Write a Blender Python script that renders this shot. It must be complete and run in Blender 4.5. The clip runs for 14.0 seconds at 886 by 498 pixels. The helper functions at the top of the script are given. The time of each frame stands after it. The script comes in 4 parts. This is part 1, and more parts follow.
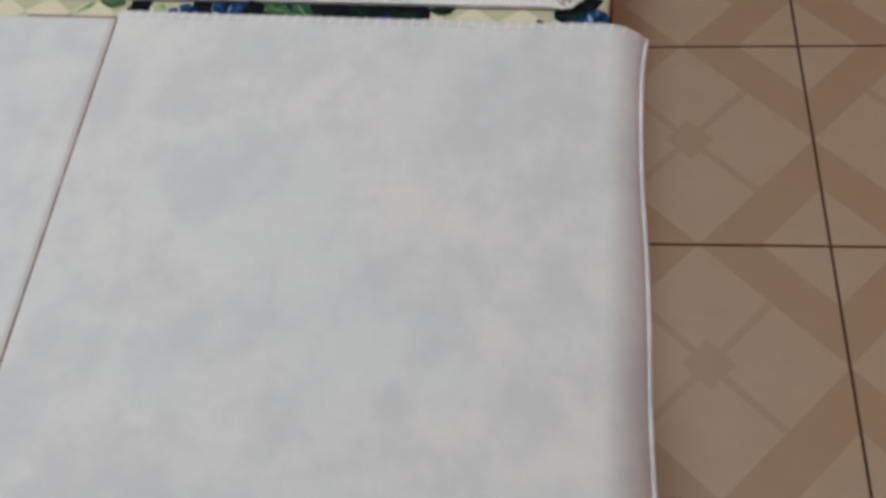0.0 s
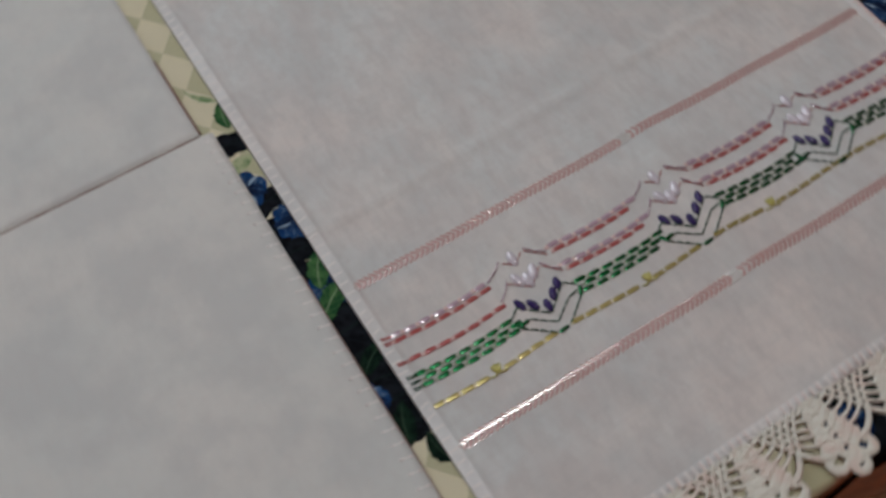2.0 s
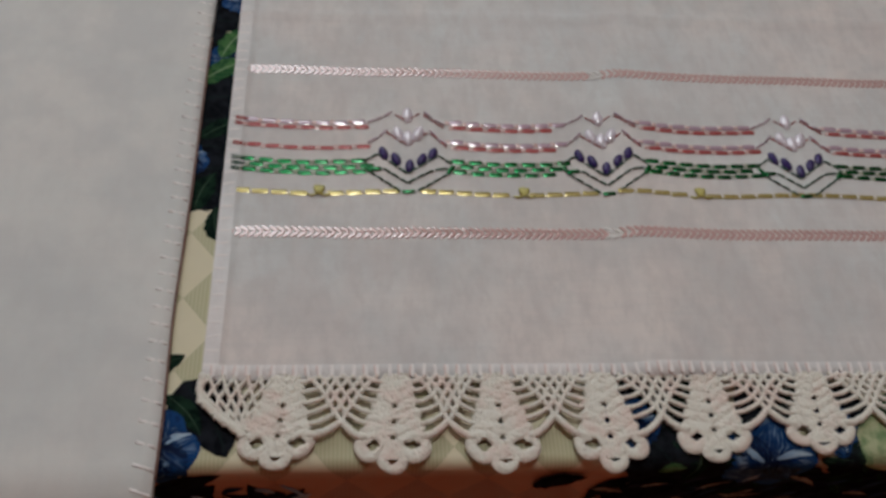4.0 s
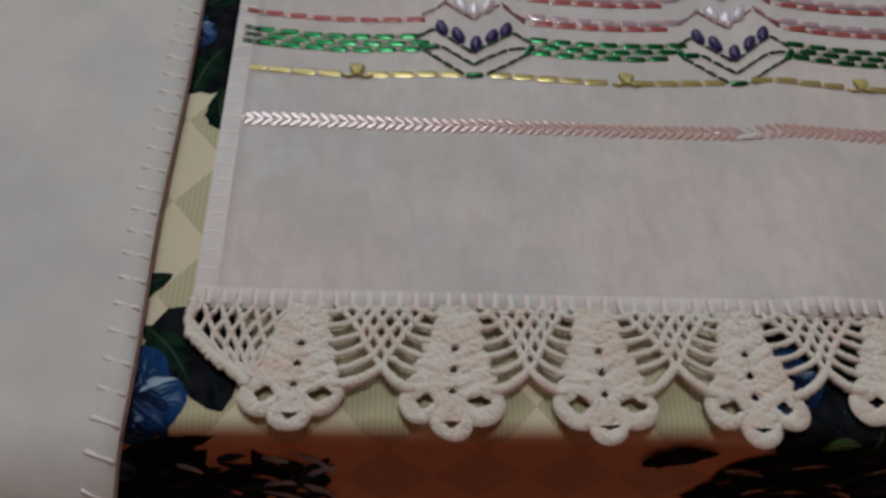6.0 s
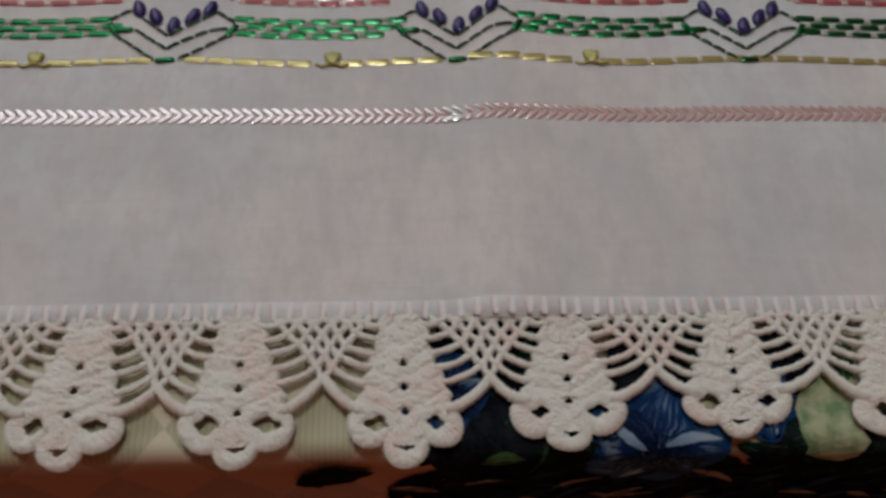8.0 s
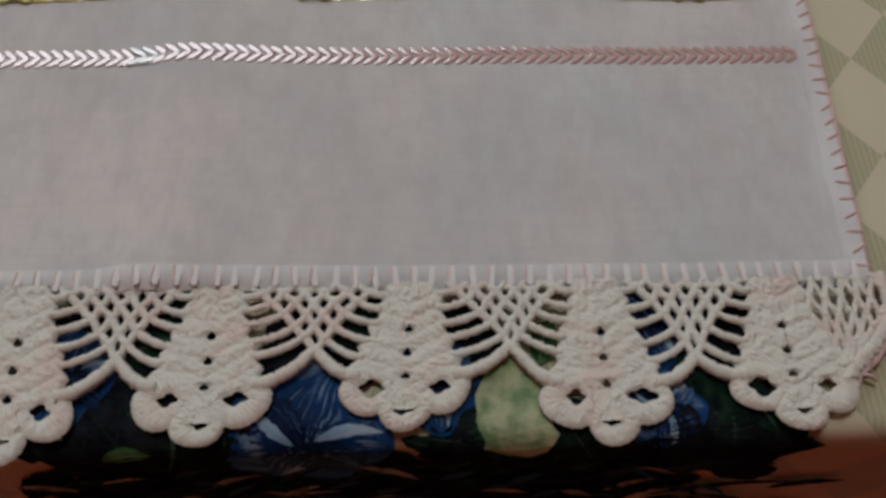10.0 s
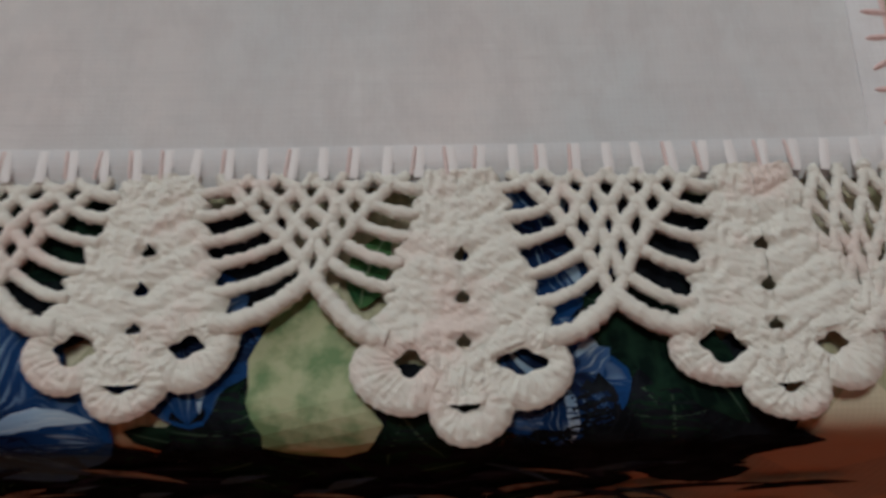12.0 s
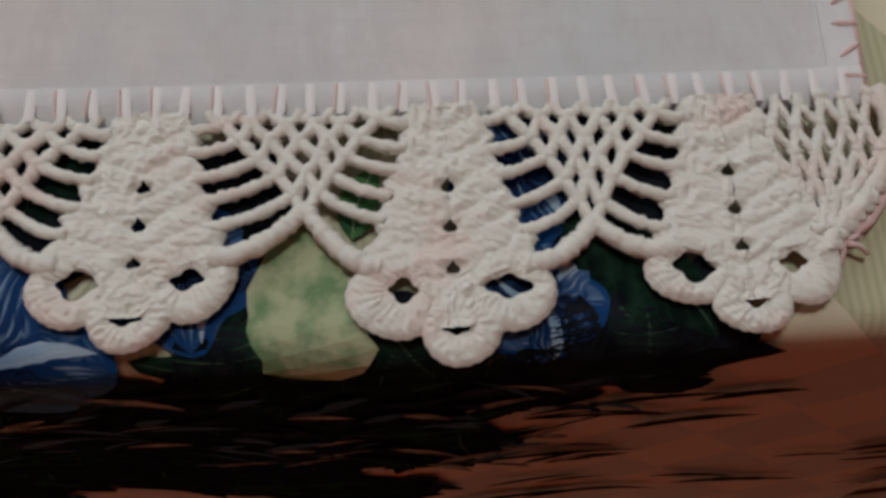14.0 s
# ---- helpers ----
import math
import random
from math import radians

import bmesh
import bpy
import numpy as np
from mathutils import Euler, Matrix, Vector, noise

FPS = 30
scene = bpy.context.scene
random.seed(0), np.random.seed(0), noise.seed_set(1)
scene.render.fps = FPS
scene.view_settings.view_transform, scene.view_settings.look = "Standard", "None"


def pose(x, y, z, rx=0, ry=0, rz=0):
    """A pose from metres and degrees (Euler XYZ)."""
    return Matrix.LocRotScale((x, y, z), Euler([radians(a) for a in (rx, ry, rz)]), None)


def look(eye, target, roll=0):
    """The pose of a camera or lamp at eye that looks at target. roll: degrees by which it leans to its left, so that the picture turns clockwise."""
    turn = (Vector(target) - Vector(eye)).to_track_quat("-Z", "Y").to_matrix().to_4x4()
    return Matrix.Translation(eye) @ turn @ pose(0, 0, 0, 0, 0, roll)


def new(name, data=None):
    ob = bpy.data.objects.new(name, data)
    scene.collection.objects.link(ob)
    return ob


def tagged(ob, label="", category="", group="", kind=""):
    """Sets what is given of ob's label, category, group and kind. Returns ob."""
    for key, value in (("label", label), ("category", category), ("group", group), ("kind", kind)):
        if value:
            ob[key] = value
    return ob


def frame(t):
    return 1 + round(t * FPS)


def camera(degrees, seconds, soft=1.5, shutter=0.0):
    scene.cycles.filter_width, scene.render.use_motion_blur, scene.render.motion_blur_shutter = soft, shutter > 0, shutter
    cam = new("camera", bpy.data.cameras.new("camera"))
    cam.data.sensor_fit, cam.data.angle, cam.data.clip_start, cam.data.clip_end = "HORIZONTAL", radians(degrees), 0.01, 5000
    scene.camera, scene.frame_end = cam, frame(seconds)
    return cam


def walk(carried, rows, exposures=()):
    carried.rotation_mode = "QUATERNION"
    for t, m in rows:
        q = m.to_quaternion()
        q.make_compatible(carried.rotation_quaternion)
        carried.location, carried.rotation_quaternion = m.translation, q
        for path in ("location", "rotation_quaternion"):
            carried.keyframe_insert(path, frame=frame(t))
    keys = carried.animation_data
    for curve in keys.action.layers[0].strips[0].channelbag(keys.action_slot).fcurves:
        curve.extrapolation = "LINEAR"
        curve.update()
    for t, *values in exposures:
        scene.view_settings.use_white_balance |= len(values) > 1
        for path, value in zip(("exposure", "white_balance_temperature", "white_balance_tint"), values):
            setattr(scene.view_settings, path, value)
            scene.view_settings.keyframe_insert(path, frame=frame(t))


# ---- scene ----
cam = camera(50.3, 14.0, soft=3.2, shutter=0.3)
PATH = [
    (0, (-0.5641, -0.0051, 1.3626), (0.3794, 0.2158, -0.368), -8.53),
    (0.5, (-0.4188, 0.0244, 1.3691), (0.5193, 0.2846, -0.369), -11.26),
    (1, (-0.3005, 0.0032, 1.3734), (0.6177, 0.4324, -0.324), -6.30),
    (1.5, (-0.2068, -0.0391, 1.3477), (0.5653, 0.6194, -0.325), -8.37),
    (2, (-0.0873, -0.0594, 1.3026), (0.397, 0.7659, -0.368), -2.18),
    (2.5, (0.0044, -0.0861, 1.2634), (0.2871, 0.8357, -0.398), 6.51),
    (3, (0.0438, -0.1420, 1.2271), (0.2629, 0.8794, -0.385), 11.42),
    (3.5, (0.0620, -0.2025, 1.2075), (0.1899, 0.9037, -0.401), 5.29),
    (3.7, (0.0662, -0.2218, 1.1974), (0.261, 0.9486, -0.438), 8.04),
    (5.8, (0.076, -0.176, 1.066), (0.2, 0.939, -0.59), 6.3),
    (6, (0.068, -0.174, 1.057), (0.175, 0.952, -0.592), 5.9),
    (6.5, (0.086, -0.17, 1.067), (0.179, 0.946, -0.589), 4.7),
    (7, (0.122, -0.17, 1.067), (0.254, 0.951, -0.584), 5.4),
    (7.5, (0.157, -0.162, 1.056), (0.262, 0.934, -0.614), 4.2),
    (8, (0.194, -0.15, 1.044), (0.284, 0.919, -0.644), 3.5),
    (8.5, (0.228, -0.143, 1.032), (0.311, 0.903, -0.671), 3.2),
    (9, (0.262, -0.139, 1.017), (0.338, 0.891, -0.696), 3.2),
    (11.3, (0.34, -0.114, 0.986), (0.351, 0.88, -0.749), -1.0),
    (11.5, (0.347, -0.109, 0.964), (0.29, 0.828, -0.802), -5.1),
    (12, (0.354, -0.084, 0.914), (0.364, 0.756, -0.901), -0.5),
    (12.5, (0.364, -0.074, 0.898), (0.424, 0.64, -0.969), 3.1),
    (13, (0.368, -0.076, 0.906), (0.445, 0.602, -0.974), 3.9),
    (13.5, (0.362, -0.08, 0.915), (0.454, 0.6, -0.963), 4.9),
    (14, (0.345, -0.087, 0.921), (0.481, 0.615, -0.947), 7.9),
]
walk(cam, [(t, look(eye, target, roll)) for t, eye, target, roll in PATH], exposures=[(0,0.57,6150,5),(0.3,0.37,6150,5),(0.6,0.15,6150,5),(1.2,-0.03,6200,6),(2,-0.10,6350,7),(3,-0.10,6500,7.5),(3.7,0.01,6500,7),(6,-0.13,6400,7),(9.2,-0.09,6400,7),(11.5,-0.12,6300,6.5),(12.3,0.21,6300,5.5),(13,0.26,6300,5.5),(14,0.2,6300,6.5)])


# ---- light ----
world = bpy.data.worlds.new("daylight")
scene.world = world
world.use_nodes = True
_bg = world.node_tree.nodes["Background"]
_sky = world.node_tree.nodes.new("ShaderNodeTexSky")
_sky.sky_type, _sky.sun_disc = "NISHITA", False
_sky.sun_elevation, _sky.sun_rotation = radians(40), radians(200)
world.node_tree.links.new(_sky.outputs[0], _bg.inputs[0])
_bg.inputs[1].default_value = 0.12

WIN_X0, WIN_X1, WIN_Z0, WIN_Z1, WALL_N = -1.20, 0.18, 1.55, 2.85, 1.55
day = new("window_daylight", bpy.data.lights.new("window_daylight", "AREA"))
day.data.shape, day.data.size, day.data.size_y = "RECTANGLE", WIN_X1 - WIN_X0, WIN_Z1 - WIN_Z0
day.data.energy, day.data.color = 12.5, (0.97, 0.985, 1.0)
day.matrix_world = look(((WIN_X0 + WIN_X1) / 2, WALL_N + 0.05, (WIN_Z0 + WIN_Z1) / 2), (-0.2, 0, 0.9))

# overhead fill, added to brighten the floor in front of the table
lamp = new("added_overhead_fill", bpy.data.lights.new("added_overhead_fill", "AREA"))
lamp.data.shape, lamp.data.size = "DISK", 0.44
lamp.data.energy, lamp.data.color = 12.2, (0.965, 0.985, 0.965)
lamp.matrix_world = look((0.15, 0.24, 2.90), (0.15, 0.24, 0))


# ---- materials ----
class Mat:
    """A node material in the making: small helpers round one node tree."""

    def __init__(self, name, rough=0.6, metal=0.0):
        self.m = bpy.data.materials.new(name)
        self.m.use_nodes = True
        self.t = self.m.node_tree
        self.b = self.t.nodes["Principled BSDF"]
        self.b.inputs["Roughness"].default_value = rough
        self.b.inputs["Metallic"].default_value = metal

    def n(self, kind, **props):
        node = self.t.nodes.new(kind)
        for key, value in props.items():
            setattr(node, key, value)
        return node

    def put(self, node, slot, value):
        if isinstance(value, bpy.types.NodeSocket):
            self.t.links.new(value, node.inputs[slot])
        else:
            node.inputs[slot].default_value = value
        return node

    def coord(self, which="Object", scale=(1, 1, 1), turn=0.0):
        c, mp = self.n("ShaderNodeTexCoord"), self.n("ShaderNodeMapping")
        self.put(mp, "Vector", c.outputs[which])
        mp.inputs["Scale"].default_value = scale
        mp.inputs["Rotation"].default_value = (0, 0, turn)
        return mp.outputs[0]

    def noise(self, scale, detail=3, vec=None, rough=0.55):
        node = self.n("ShaderNodeTexNoise")
        node.inputs["Scale"].default_value, node.inputs["Detail"].default_value = scale, detail
        node.inputs["Roughness"].default_value = rough
        if vec is not None:
            self.put(node, "Vector", vec)
        return node.outputs["Fac"]

    def wave(self, scale, vec=None, way="X", distort=0.0):
        node = self.n("ShaderNodeTexWave", bands_direction=way)
        node.inputs["Scale"].default_value, node.inputs["Distortion"].default_value = scale, distort
        if vec is not None:
            self.put(node, "Vector", vec)
        return node.outputs["Fac"]

    def math(self, op, a, b=0.0, c=0.0):
        node = self.n("ShaderNodeMath", operation=op)
        for slot, value in enumerate((a, b, c)):
            self.put(node, slot, value)
        return node.outputs[0]

    def ramp(self, fac, *stops):
        node = self.n("ShaderNodeValToRGB")
        e = node.color_ramp.elements
        while len(e) < len(stops):
            e.new(0.5)
        for el, (pos, col) in zip(e, stops):
            el.position, el.color = pos, (*col, 1)
        self.put(node, 0, fac)
        return node.outputs[0]

    def mix(self, fac, a, b, blend="MIX"):
        node = self.n("ShaderNodeMix", data_type="RGBA", blend_type=blend)
        for slot, value in ((0, fac), (6, a), (7, b)):
            self.put(node, slot, (*value, 1) if isinstance(value, tuple) else value)
        return node.outputs[2]

    def color(self, value):
        self.put(self.b, "Base Color", (*value, 1) if isinstance(value, tuple) else value)
        return self

    def bump(self, height, strength=0.3, distance=0.001):
        node = self.n("ShaderNodeBump")
        node.inputs["Strength"].default_value, node.inputs["Distance"].default_value = strength, distance
        self.put(node, "Height", height)
        self.put(self.b, "Normal", node.outputs[0])
        return self


def cotton(name, tone, warm, crease=1.0):
    """Washed cotton: soft clouds of two tones, slubs along the weave and single dark weft threads."""
    k = Mat(name, 0.85)
    warm_dark = tuple(c * q for c, q in zip(warm, (0.84, 0.84, 0.86)))
    v = k.coord()
    weave = k.math("MAXIMUM", k.wave(300, v, "X", 1.5), k.wave(300, v, "Y", 1.5))
    blot = k.noise(11, 4, v)
    col = k.mix(k.ramp(blot, (0.40, (0, 0, 0)), (0.62, (1, 1, 1))), tone, warm)
    col = k.mix(k.math("MULTIPLY", k.ramp(k.noise(19, 4, v, 0.6), (0.42, (0, 0, 0)), (0.62, (1, 1, 1))), 0.6), col, (0.50, 0.51, 0.52))
    streak = k.noise(55, 4, k.coord(scale=(1, 0.3, 1)), 0.6)
    col = k.mix(k.math("MULTIPLY", k.ramp(streak, (0.42, (0, 0, 0)), (0.60, (1, 1, 1))), 0.6 * crease), col, warm_dark)
    slub = k.noise(30, 4, k.coord(scale=(1, 14, 1)))
    col = k.mix(k.math("MULTIPLY", k.ramp(slub, (0.45, (0, 0, 0)), (0.70, (1, 1, 1))), 0.22 * crease), col, (0.46, 0.45, 0.46))
    weft = k.noise(45, 3, k.coord(scale=(1, 26, 1)), 0.7)
    col = k.mix(k.math("MULTIPLY", k.ramp(weft, (0.60, (0, 0, 0)), (0.74, (1, 1, 1))), 0.28 * crease), col, (0.40, 0.37, 0.38))
    mottle = k.noise(150, 4, k.coord(scale=(1, 0.45, 1)), 0.7)
    col = k.mix(k.math("MULTIPLY", k.ramp(mottle, (0.45, (0, 0, 0)), (0.62, (1, 1, 1))), 0.45 * crease), col, (0.47, 0.44, 0.44))
    col = k.mix(k.math("MULTIPLY", weave, 0.05), col, (0.9, 0.9, 0.9))
    k.color(col)
    k.b.inputs["Sheen Weight"].default_value = 0.15
    height = k.math("ADD", k.math("MULTIPLY", weave, 0.35), k.math("ADD", k.noise(900, 2, v), k.math("MULTIPLY", weft, 0.6 * crease)))
    return k.bump(height, 0.25, 0.0003).m


M_TOWEL = cotton("embroidered_cotton", (0.63, 0.648, 0.655), (0.695, 0.64, 0.62), 0.7)
M_HEMCLOTH = cotton("hem_cotton", (0.755, 0.76, 0.775), (0.76, 0.73, 0.73), 0.4)
M_PLAIN = cotton("plain_cotton", (0.60, 0.615, 0.61), (0.645, 0.635, 0.62), 0.2)


def yarn(name, col, col2, blush=None):
    k = Mat(name, 0.8)
    v = k.coord()
    f = k.noise(260, 3, v)
    base = k.mix(f, col, col2)
    if blush:
        base = k.mix(k.math("MULTIPLY", k.ramp(k.noise(75, 3, v), (0.48, (0, 0, 0)), (0.66, (1, 1, 1))), 0.55), base, blush)
    k.color(base)
    k.b.inputs["Sheen Weight"].default_value = 0.2
    twist = k.wave(330, v, "DIAGONAL", 6.0)
    return k.bump(k.math("ADD", k.math("MULTIPLY", twist, 0.3), k.math("MULTIPLY", k.noise(1100, 4, v, 0.75), 1.6)), 0.45, 0.0006).m


M_LACE = yarn("cream_cotton_yarn", (0.83, 0.815, 0.745), (0.70, 0.665, 0.60), (0.77, 0.58, 0.53))
M_PINKHEM = yarn("pink_hem_thread", (0.71, 0.47, 0.45), (0.76, 0.60, 0.58))
sk = Mat("soft_white_thread", 0.85)
sk.color(sk.mix(sk.noise(90, 3, sk.coord()), (0.82, 0.81, 0.81), (0.76, 0.70, 0.69)))
M_SOFTHEM = sk.m
M_BLUSHHEM = yarn("blush_hem_thread", (0.70, 0.54, 0.51), (0.76, 0.64, 0.62))
# brown hem threads, and the shadow line under the plain towel's edge
M_BROWNHEM_SHADE = yarn("brown_thread_and_edge_shade", (0.15, 0.075, 0.06), (0.28, 0.16, 0.13))


def satin(name, col, rough=0.3, vary=0.15, gloss=0.12, relief=0.25, metal=0.0):
    k = Mat(name, rough, metal)
    info = k.n("ShaderNodeObjectInfo")
    fibre = k.wave(700, k.coord(), "Y", 2.0)
    dark = tuple(c * 0.6 for c in col)
    base = k.mix(k.math("MULTIPLY", info.outputs["Random"], vary), col, dark)
    base = k.mix(k.math("MULTIPLY", fibre, 0.25), base, dark)
    k.color(base)
    top = max(col)
    k.b.inputs["IOR"].default_value = 1.5
    k.b.inputs["Specular Tint"].default_value = (*((c / top) ** 0.8 for c in col), 1)
    k.b.inputs["Coat Weight"].default_value = gloss
    k.b.inputs["Coat IOR"].default_value, k.b.inputs["Coat Roughness"].default_value = 3.3, 0.11
    return k.bump(fibre, relief, 0.0002).m


M_GREEN = satin("green_satin_ribbon", (0.004, 0.14, 0.038), 0.25, 0.35, 0.08, 0.12, 0.85)
M_DKGREEN = satin("dark_green_thread", (0.02, 0.06, 0.04), 0.35, 0.4, 0.15)
M_RED = satin("rose_satin_ribbon", (0.38, 0.095, 0.095), 0.32, 0.25, 0.05, 0.12)
M_LILAC = satin("lilac_satin_ribbon", (0.50, 0.36, 0.45), 0.22, 0.15, 0.6, 0.12)
M_PEARL = satin("pearl_lilac_satin", (0.74, 0.69, 0.78), 0.2, 0.15, 0.6)
M_NAVY = satin("navy_satin_ribbon", (0.025, 0.015, 0.085), 0.4, 0.15, 0.1)
M_GOLD = satin("gold_satin_ribbon", (0.54, 0.45, 0.18), 0.24, 0.2, 0.1, 0.12, 0.45)
M_KNOT = satin("yellow_ribbon_knot", (0.50, 0.46, 0.15), 0.3, 0.2, 0.15, 0.12, 0.2)
M_OLIVETIE = satin("olive_grey_tie", (0.24, 0.27, 0.19), 0.55, 0.2, 0.0, 0.1)
M_ROSETIE = satin("faded_rose_tie", (0.60, 0.36, 0.34), 0.4, 0.2, 0.2, 0.1)
M_BRAID = satin("pink_satin_braid", (0.74, 0.47, 0.45), 0.30, 0.2, 1.0, 0.05)
# the braid's highlight at the fold, put in as white
M_FOLDGLINT = satin("fold_glint_braid", (0.85, 0.85, 0.84), 0.2, 0.1, 1.0, 0.08)

# harlequin print of the tablecloth
ck = Mat("harlequin_cloth", 0.5)
cv = ck.coord("UV")
sx = ck.n("ShaderNodeSeparateXYZ")
ck.put(sx, 0, cv)
pu, pv = ck.math("MULTIPLY", sx.outputs[0], 1 / 0.034), ck.math("MULTIPLY", ck.math("SUBTRACT", sx.outputs[1], 0.004), 1 / 0.042)
fa, fb = ck.math("FLOOR", ck.math("ADD", pu, pv)), ck.math("FLOOR", ck.math("SUBTRACT", pu, pv))
even = ck.math("SUBTRACT", 1.0, ck.math("PINGPONG", ck.math("ADD", fa, fb), 1.0))
stripe = ck.wave(160, cv, "X", 0.6)
sage = ck.mix(ck.math("MULTIPLY", stripe, 0.8), (0.40, 0.39, 0.245), (0.53, 0.50, 0.335))
cream = ck.mix(ck.noise(30, 3, cv), (0.70, 0.64, 0.47), (0.62, 0.57, 0.42))
# below the table's edge cream and sage change to terracotta and rust
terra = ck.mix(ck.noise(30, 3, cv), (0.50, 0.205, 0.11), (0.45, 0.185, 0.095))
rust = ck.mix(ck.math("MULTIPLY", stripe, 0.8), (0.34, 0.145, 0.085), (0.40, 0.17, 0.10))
below_edge = ck.ramp(ck.math("ADD", sx.outputs[1], 0.5), (0.486, (1, 1, 1)), (0.496, (0, 0, 0)))
cc = ck.mix(below_edge, ck.mix(even, cream, sage), ck.mix(even, terra, rust))
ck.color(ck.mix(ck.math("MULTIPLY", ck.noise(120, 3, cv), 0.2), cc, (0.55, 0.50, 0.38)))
ck.b.inputs["Specular IOR Level"].default_value = 0.2
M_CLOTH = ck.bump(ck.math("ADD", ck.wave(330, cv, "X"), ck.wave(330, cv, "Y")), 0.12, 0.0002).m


def print_leaf(name, dark, mid, vein, ribs=1.0):
    """A printed leaf: UV u runs along it from 0 to 1, v across it from -1 to 1."""
    k = Mat(name, 0.5)
    s = k.n("ShaderNodeSeparateXYZ")
    k.put(s, 0, k.coord("UV"))
    rib = k.math("LESS_THAN", k.math("ABSOLUTE", s.outputs[1]), 0.07)
    av = k.math("ABSOLUTE", s.outputs[1])
    side = k.math("SINE", k.math("MULTIPLY", k.math("SUBTRACT", s.outputs[0], k.math("MULTIPLY", av, 0.22)), 38.0))
    brush = k.noise(160, 4, k.coord())
    base = k.mix(k.ramp(brush, (0.42, (0, 0, 0)), (0.62, (1, 1, 1))), dark, mid)
    base = k.mix(k.math("MULTIPLY", k.math("GREATER_THAN", side, 0.75), 0.45 * ribs), base, mid)
    k.color(k.mix(k.math("MULTIPLY", rib, 0.6 * ribs), base, vein))
    k.b.inputs["Specular IOR Level"].default_value = 0.0
    return k.m


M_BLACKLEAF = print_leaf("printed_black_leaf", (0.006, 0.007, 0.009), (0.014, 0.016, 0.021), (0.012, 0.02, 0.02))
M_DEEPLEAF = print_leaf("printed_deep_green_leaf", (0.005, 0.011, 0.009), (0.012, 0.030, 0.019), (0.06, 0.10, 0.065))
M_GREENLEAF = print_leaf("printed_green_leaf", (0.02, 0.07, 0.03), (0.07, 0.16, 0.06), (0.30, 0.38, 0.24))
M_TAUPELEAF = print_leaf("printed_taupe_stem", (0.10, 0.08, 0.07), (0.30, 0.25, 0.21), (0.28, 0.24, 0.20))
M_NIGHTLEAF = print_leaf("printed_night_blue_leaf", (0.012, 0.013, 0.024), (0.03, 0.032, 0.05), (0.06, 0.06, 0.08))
M_SAGELEAF = print_leaf("printed_sage_leaf", (0.42, 0.45, 0.28), (0.17, 0.26, 0.13), (0.55, 0.55, 0.40), 0.1)


def print_petal(name, deep, mid, pale):
    """A printed petal: UV u from the throat to the rim, v across it."""
    k = Mat(name, 0.5)
    s = k.n("ShaderNodeSeparateXYZ")
    k.put(s, 0, k.coord("UV"))
    streak = k.noise(5, 4, k.coord("UV", (0.8, 4, 1)), 0.7)
    base = k.mix(k.ramp(s.outputs[0], (0.1, (1, 1, 1)), (0.9, (0, 0, 0))), mid, deep)
    base = k.mix(k.ramp(streak, (0.5, (0, 0, 0)), (0.68, (0.75, 0.75, 0.75))), base, deep)
    k.color(k.mix(k.ramp(k.noise(4, 1, k.coord("UV", (0.5, 1.6, 1))), (0.56, (0, 0, 0)), (0.80, (1, 1, 1))), base, pale))
    k.b.inputs["Specular IOR Level"].default_value = 0.03
    return k.m


M_BLUE = print_petal("printed_blue_petal", (0.004, 0.010, 0.04), (0.008, 0.045, 0.15), (0.26, 0.38, 0.52))
M_DEEPBLUE = print_petal("printed_deep_blue_petal", (0.003, 0.006, 0.022), (0.006, 0.018, 0.06), (0.03, 0.09, 0.22))
M_STREAK = print_petal("printed_pale_streak", (0.16, 0.26, 0.40), (0.36, 0.46, 0.56), (0.60, 0.64, 0.64))
M_PALEBLUE = print_petal("printed_pale_blue_petal", (0.008, 0.025, 0.09), (0.05, 0.12, 0.27), (0.46, 0.54, 0.58))

# floor tile with a printed lattice; object coordinates run from -0.5 to 0.5 of a tile
TILE = 0.4161
fk = Mat("printed_floor_tile", 0.35)
fs = fk.n("ShaderNodeSeparateXYZ")
fk.put(fs, 0, fk.coord("Object", (1 / TILE, 1 / TILE, 1)))
au, av = fk.math("ABSOLUTE", fs.outputs[0]), fk.math("ABSOLUTE", fs.outputs[1])
sm, df = fk.math("ADD", au, av), fk.math("ABSOLUTE", fk.math("SUBTRACT", au, av))
inside, core = fk.math("LESS_THAN", sm, 0.5), fk.math("LESS_THAN", sm, 0.10)
line = fk.math("MULTIPLY", fk.math("LESS_THAN", df, 0.022), inside)
corner = fk.math("GREATER_THAN", sm, 0.74)
cloud = fk.noise(16, 5, fk.coord())
beige = fk.mix(cloud, (0.81, 0.71, 0.535), (0.69, 0.59, 0.43))
tan = fk.mix(cloud, (0.59, 0.462, 0.31), (0.68, 0.545, 0.38))
tc = fk.mix(inside, tan, beige)
tc = fk.mix(corner, tc, beige)
tc = fk.mix(fk.math("MAXIMUM", fk.math("MULTIPLY", line, 0.6), fk.math("MULTIPLY", core, 0.6)), tc, (0.62, 0.49, 0.34))
fk.color(fk.mix(fk.math("MULTIPLY", fk.noise(220, 3, fk.coord()), 0.25), tc, (0.54, 0.42, 0.29)))
M_TILE = fk.bump(fk.noise(300, 2, fk.coord()), 0.05, 0.0005).m
M_GROUT = Mat("dark_grout", 0.9).color((0.13, 0.062, 0.035)).m
